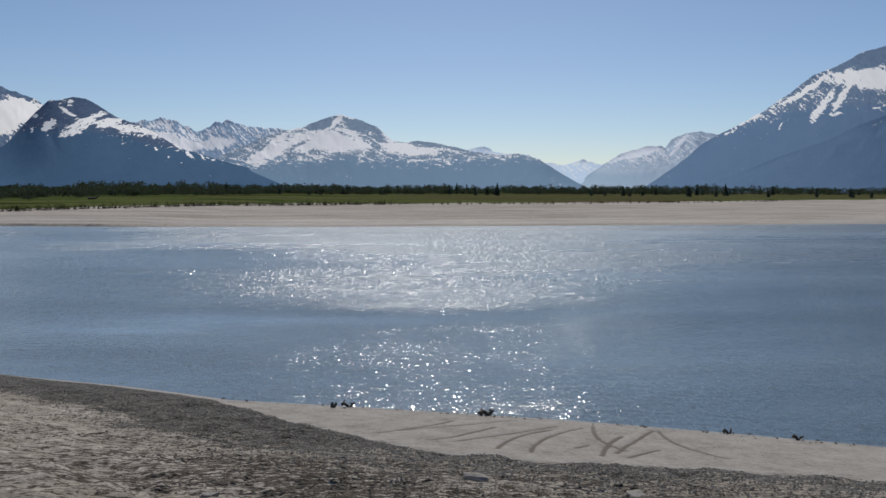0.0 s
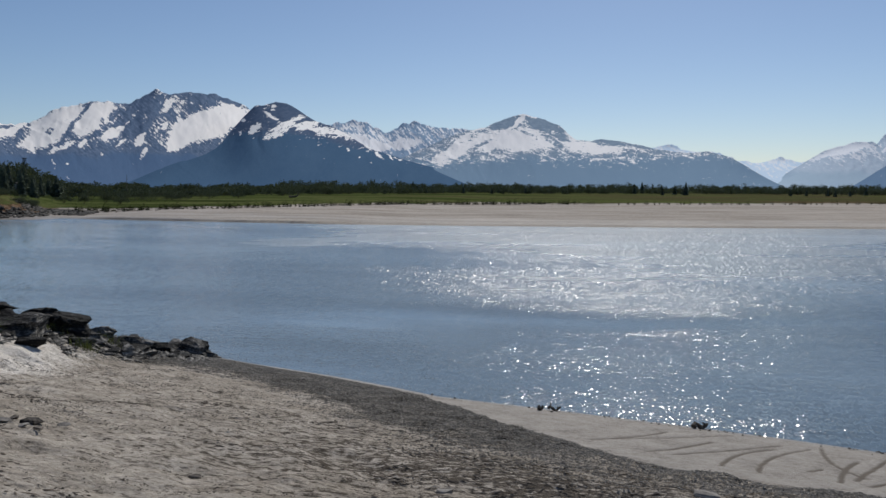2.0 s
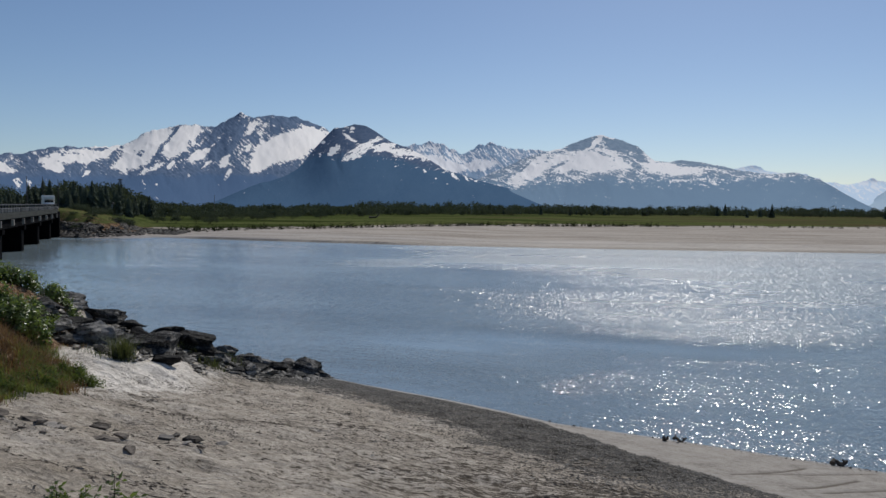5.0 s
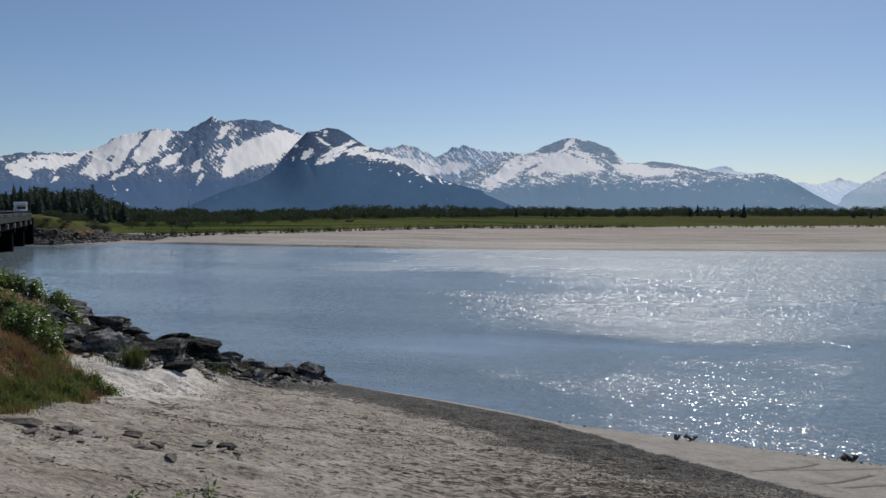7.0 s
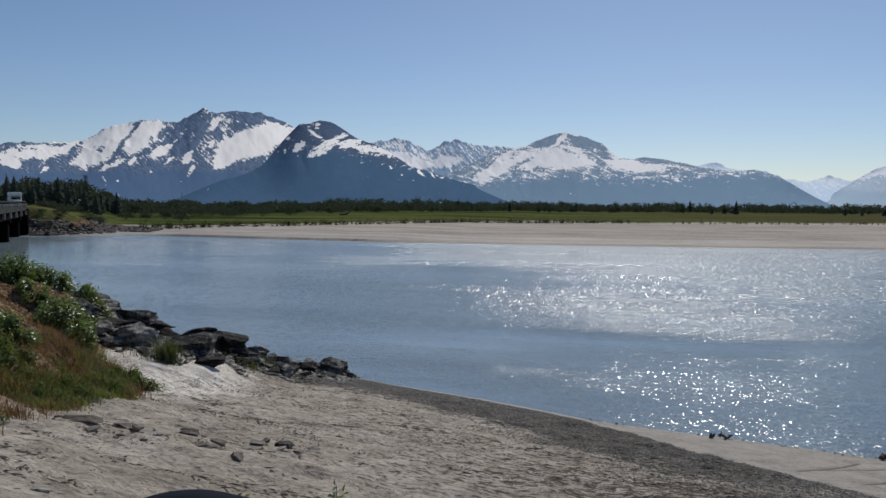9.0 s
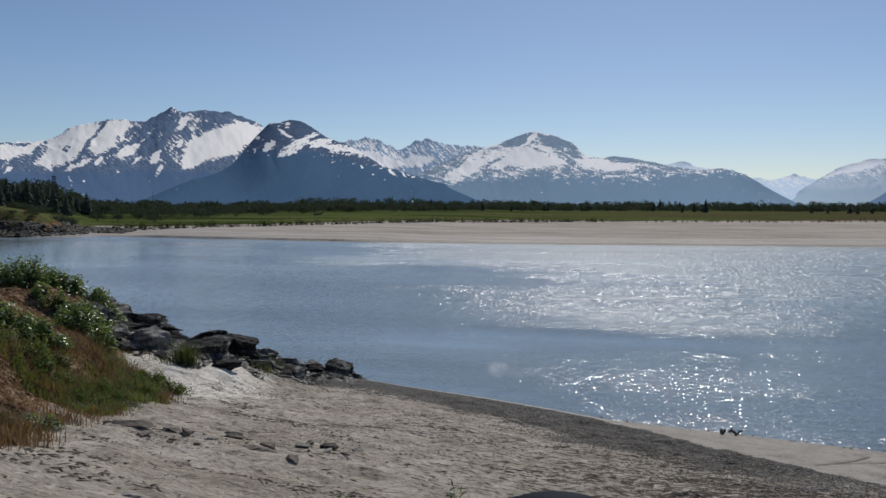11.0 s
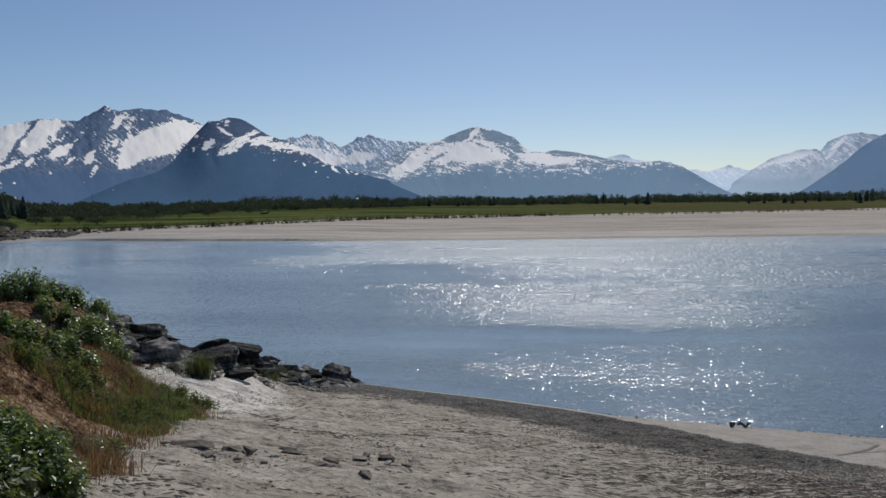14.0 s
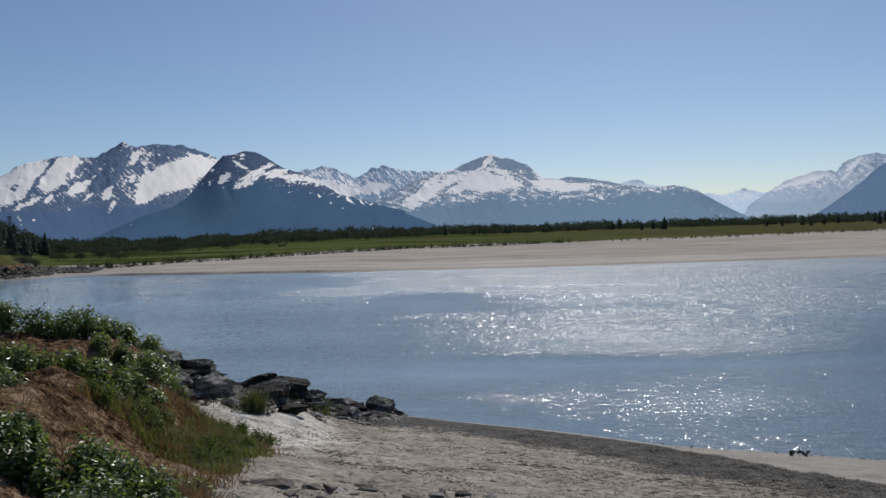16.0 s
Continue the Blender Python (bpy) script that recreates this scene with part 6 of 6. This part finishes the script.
def bridge():
    root = empty("bridge", BR0)
    root.rotation_euler = (0, 0, radians(BRT))
    # local y runs towards the far bank, local x across the deck
    length, half, top = 68.0, 5.0, 4.35
    part("deck", box((2 * half, length + 40, 0.35), pose(0, length / 2 - 20, top - 0.175), 0.03), MAT_DECK, root)
    part("road_surface", box((2 * half - 1.2, length + 40, 0.06), pose(0, length / 2 - 20, top + 0.034)), MAT_ASPHALT, root, "worn grey asphalt")
    for sx in (-1, 1):
        part("kerb", box((0.45, length + 40, 0.28), pose(sx * (half - 0.24), length / 2 - 20, top + 0.14), 0.02), MAT_DECK, root)
        for gx in (0.55, 2.6):
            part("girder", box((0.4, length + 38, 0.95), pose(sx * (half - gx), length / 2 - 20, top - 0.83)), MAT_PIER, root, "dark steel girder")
        rail_x = sx * (half - 0.2)
        part("rail", box((0.12, length + 40, 0.12), pose(rail_x, length / 2 - 20, top + 1.06), 0.02), MAT_DARKSTEEL, root)
        part("rail", box((0.1, length + 40, 0.1), pose(rail_x, length / 2 - 20, top + 0.72), 0.02), MAT_DARKSTEEL, root)
        for k in range(45):
            part("post", box((0.12, 0.12, 1.0), pose(rail_x, -18 + k * 2.0, top + 0.66), 0.02), MAT_DARKSTEEL, root)
            part("stub", box((0.26, 0.34, 0.42), pose(rail_x, -18 + k * 2.0, top + 0.5), 0.04), MAT_PALE_ROCK, root, "pale concrete stub")
        for k in range(10):
            part("bracket", box((0.26, 0.42, 0.62), pose(sx * (half + 0.02), -12 + k * 8.6, top - 0.74), 0.03), MAT_PALE_ROCK, root)
    for k in range(5):
        y = -6.6 + k * 17.2
        part("pier", box((8.6, 2.2, 4.2), pose(0, y, 1.2), 0.12), MAT_PIER, root, "near-black pier")
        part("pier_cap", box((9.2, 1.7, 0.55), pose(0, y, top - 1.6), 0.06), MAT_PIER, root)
    part("abutment", box((10.4, 2.2, 5.0), pose(0, length + 0.3, 1.75), 0.05), MAT_PIER, root, "near-black abutment")
    tagged(root, "low concrete road bridge with posts and rails over the river", "bridge")


bridge()
ra = BR0 + BRD * 112
road = part("road", box((8.8, 84, 0.3), pose(0, 0, 0), 0.03), MAT_ASPHALT)
road.matrix_world = pose(ra.x, ra.y, 4.25, 0, 0, BRT)
tagged(road, "worn grey asphalt road leading off the bridge", "road", kind="structure")


# ---- white camper on the bridge road ----
def camper(at, turn):
    root = empty("camper", at)
    root.scale = (0.86, 0.86, 0.86)
    root.rotation_euler = (0, 0, radians(turn))
    bm = bmesh.new()
    add_box(bm, (2.35, 5.0, 2.15), pose(0, 0.4, 1.95), 0.1)
    part("body", bm, MAT_WHITE, root)
    part("overhang", box((2.25, 1.4, 0.8), pose(0, -2.75, 2.6), 0.12), MAT_WHITE, root)
    part("cab", box((2.0, 1.7, 1.15), pose(0, -2.9, 1.35), 0.18), MAT_WHITE, root)
    part("bonnet", box((1.9, 0.9, 0.6), pose(0, -4.1, 1.1), 0.14), MAT_WHITE, root)
    part("windscreen", box((1.7, 0.05, 0.6), pose(0, -3.77, 1.72, 14), 0.01), MAT_GLASS_DARK, root)
    part("rear_window", box((1.1, 0.05, 0.6), pose(0, 2.92, 2.2), 0.01), MAT_GLASS_DARK, root)
    for sx in (-1, 1):
        part("side_window", box((0.05, 1.3, 0.6), pose(sx * 1.18, 0.6, 2.25), 0.01), MAT_GLASS_DARK, root)
        part("cab_window", box((0.05, 0.8, 0.5), pose(sx * 1.0, -2.9, 1.6), 0.01), MAT_GLASS_DARK, root)
        part("tail_light", box((0.14, 0.04, 0.3), pose(sx * 1.0, 2.92, 1.15), 0.01), MAT_RUBBER, root)
        for y in (-3.3, 1.4):
            bm = bmesh.new()
            bmesh.ops.create_cone(bm, cap_ends=True, segments=20, radius1=0.38, radius2=0.38, depth=0.26, matrix=pose(sx * 1.0, y, 0.38, 0, 90, 0))
            wheel = part("wheel", bm, MAT_RUBBER, root)
            bm = bmesh.new()
            bmesh.ops.create_cone(bm, cap_ends=True, segments=16, radius1=0.2, radius2=0.17, depth=0.28, matrix=pose(sx * 1.0, y, 0.38, 0, 90, 0))
            part("rim", bm, MAT_CONCRETE, wheel)
    part("bumper", box((2.2, 0.2, 0.25), pose(0, 3.0, 0.65), 0.04), MAT_RUBBER, root)
    tagged(root, "white boxy camper with a dark rear window on the bridge", "camper")


cp = BR0 + BRD * 87 + Vector((-0.824, -0.566, 0)) * -1.9
camper((cp.x, cp.y, 4.4), BRT + 8)


# ---- poles and mast ----
def utility_pole(az, dist, height, cross=True):
    x, y = dist * math.sin(radians(az)) - 1.5, dist * math.cos(radians(az))
    root = empty("utility_pole", (x, y, ground_z(x, y) - 0.2))
    bm = bmesh.new()
    tube(bm, [(0, 0, 0), (0, 0, height * 0.5), (0, 0, height)], [0.1, 0.085, 0.06], 8)
    part("pole", bm, MAT_DRIFT, root)
    if cross:
        part("crossarm", box((2.4, 0.14, 0.16), pose(0, 0.1, height - 0.7)), MAT_DRIFT, root)
        for sx in (-1, 0, 1):
            bm = bmesh.new()
            tube(bm, [(sx * 1.05, 0.1, height - 0.62), (sx * 1.05, 0.1, height - 0.35)], [0.07, 0.05], 6)
            part("insulator", bm, MAT_CONCRETE, root)
    tagged(root, "thin weathered wooden utility pole above the trees", "pole", "utility poles behind the bridge")


for az, dist, h in ((-40.85, 210, 7.6), (-39.95, 215, 7.6), (-39.05, 218, 7.2), (-29.3, 300, 8.0)):
    utility_pole(az, dist, h, False)


def mast(az, dist, height):
    x, y = dist * math.sin(radians(az)) - 1.5, dist * math.cos(radians(az))
    root = empty("lattice_mast", (x, y, ground_z(x, y) - 0.2))
    w = 0.5
    for sx in (-1, 1):
        for sy in (-1, 1):
            bm = bmesh.new()
            tube(bm, [(sx * w, sy * w, 0), (sx * w * 0.6, sy * w * 0.6, height)], [0.08, 0.06], 5)
            part("leg", bm, MAT_DARKSTEEL, root)
    for k in range(8):
        z0, z1 = height * k / 8, height * (k + 1) / 8
        for sx, sy, tx, ty in ((-1, -1, 1, -1), (1, -1, 1, 1), (1, 1, -1, 1), (-1, 1, -1, -1)):
            bm = bmesh.new()
            tube(bm, [(sx * w * (1 - 0.05 * k), sy * w * (1 - 0.05 * k), z0), (tx * w * (0.95 - 0.05 * k), ty * w * (0.95 - 0.05 * k), z1)], [0.045, 0.045], 4)
            part("brace", bm, MAT_DARKSTEEL, root)
    part("platform", box((1.0, 1.0, 0.25), pose(0, 0, height - 0.1), 0.05), MAT_DARKSTEEL, root)
    tagged(root, "dark steel lattice mast rising above the spruces", "mast")


mast(-35.3, 270, 11.0)


def rubble_place(rng, n):
    x, y = rng.uniform(-18, -11.2, n), rng.uniform(15.5, 25, n)
    inner = np.interp(y, [15, 17, 19, 21, 23, 25], [-13.4, -12.4, -11.6, -11.3, -11.0, -12.0])
    ok = (x < inner) & ((x > along(MOUND_FOOT, y) - 1.0) | (y > 18.6)) & (y < along(NEAR_SHORE, x) + 0.2) & (fbm(x, y, 66) > 0.42)
    return x[ok], y[ok]


pebbles("rubble", 5200, rubble_place, 0.025, 0.09, MAT_PEBBLE, "broken slate rubble between the boulders", 6)


def bank_place(rng, n):
    x, y = rng.uniform(-103, -66, n), rng.uniform(103, 142, n)
    x[: n // 3], y[: n // 3] = rng.uniform(-97, -89, n // 3), rng.uniform(112.5, 122, n // 3)
    z = land_height(x, y)
    lim = np.interp(x, [-97, -90, -86, -82, -78], [2.5, 2.0, 1.3, 0.9, 0.2])
    ok = (z > np.interp(x, [-90, -84], [0.02, 0.3])) & (z < lim) & (y < np.interp(x, [-98, -84, -68], [142, 134, 124])) & (fbm(x * 0.3, y * 0.3, 19) > 0.3)
    return x[ok], y[ok]


pebbles("bank_rubble", 14000, bank_place, 0.08, 0.3, MAT_RUBBLE_FAR, "broken grey and brown rubble on the bank below the bridge", 8)
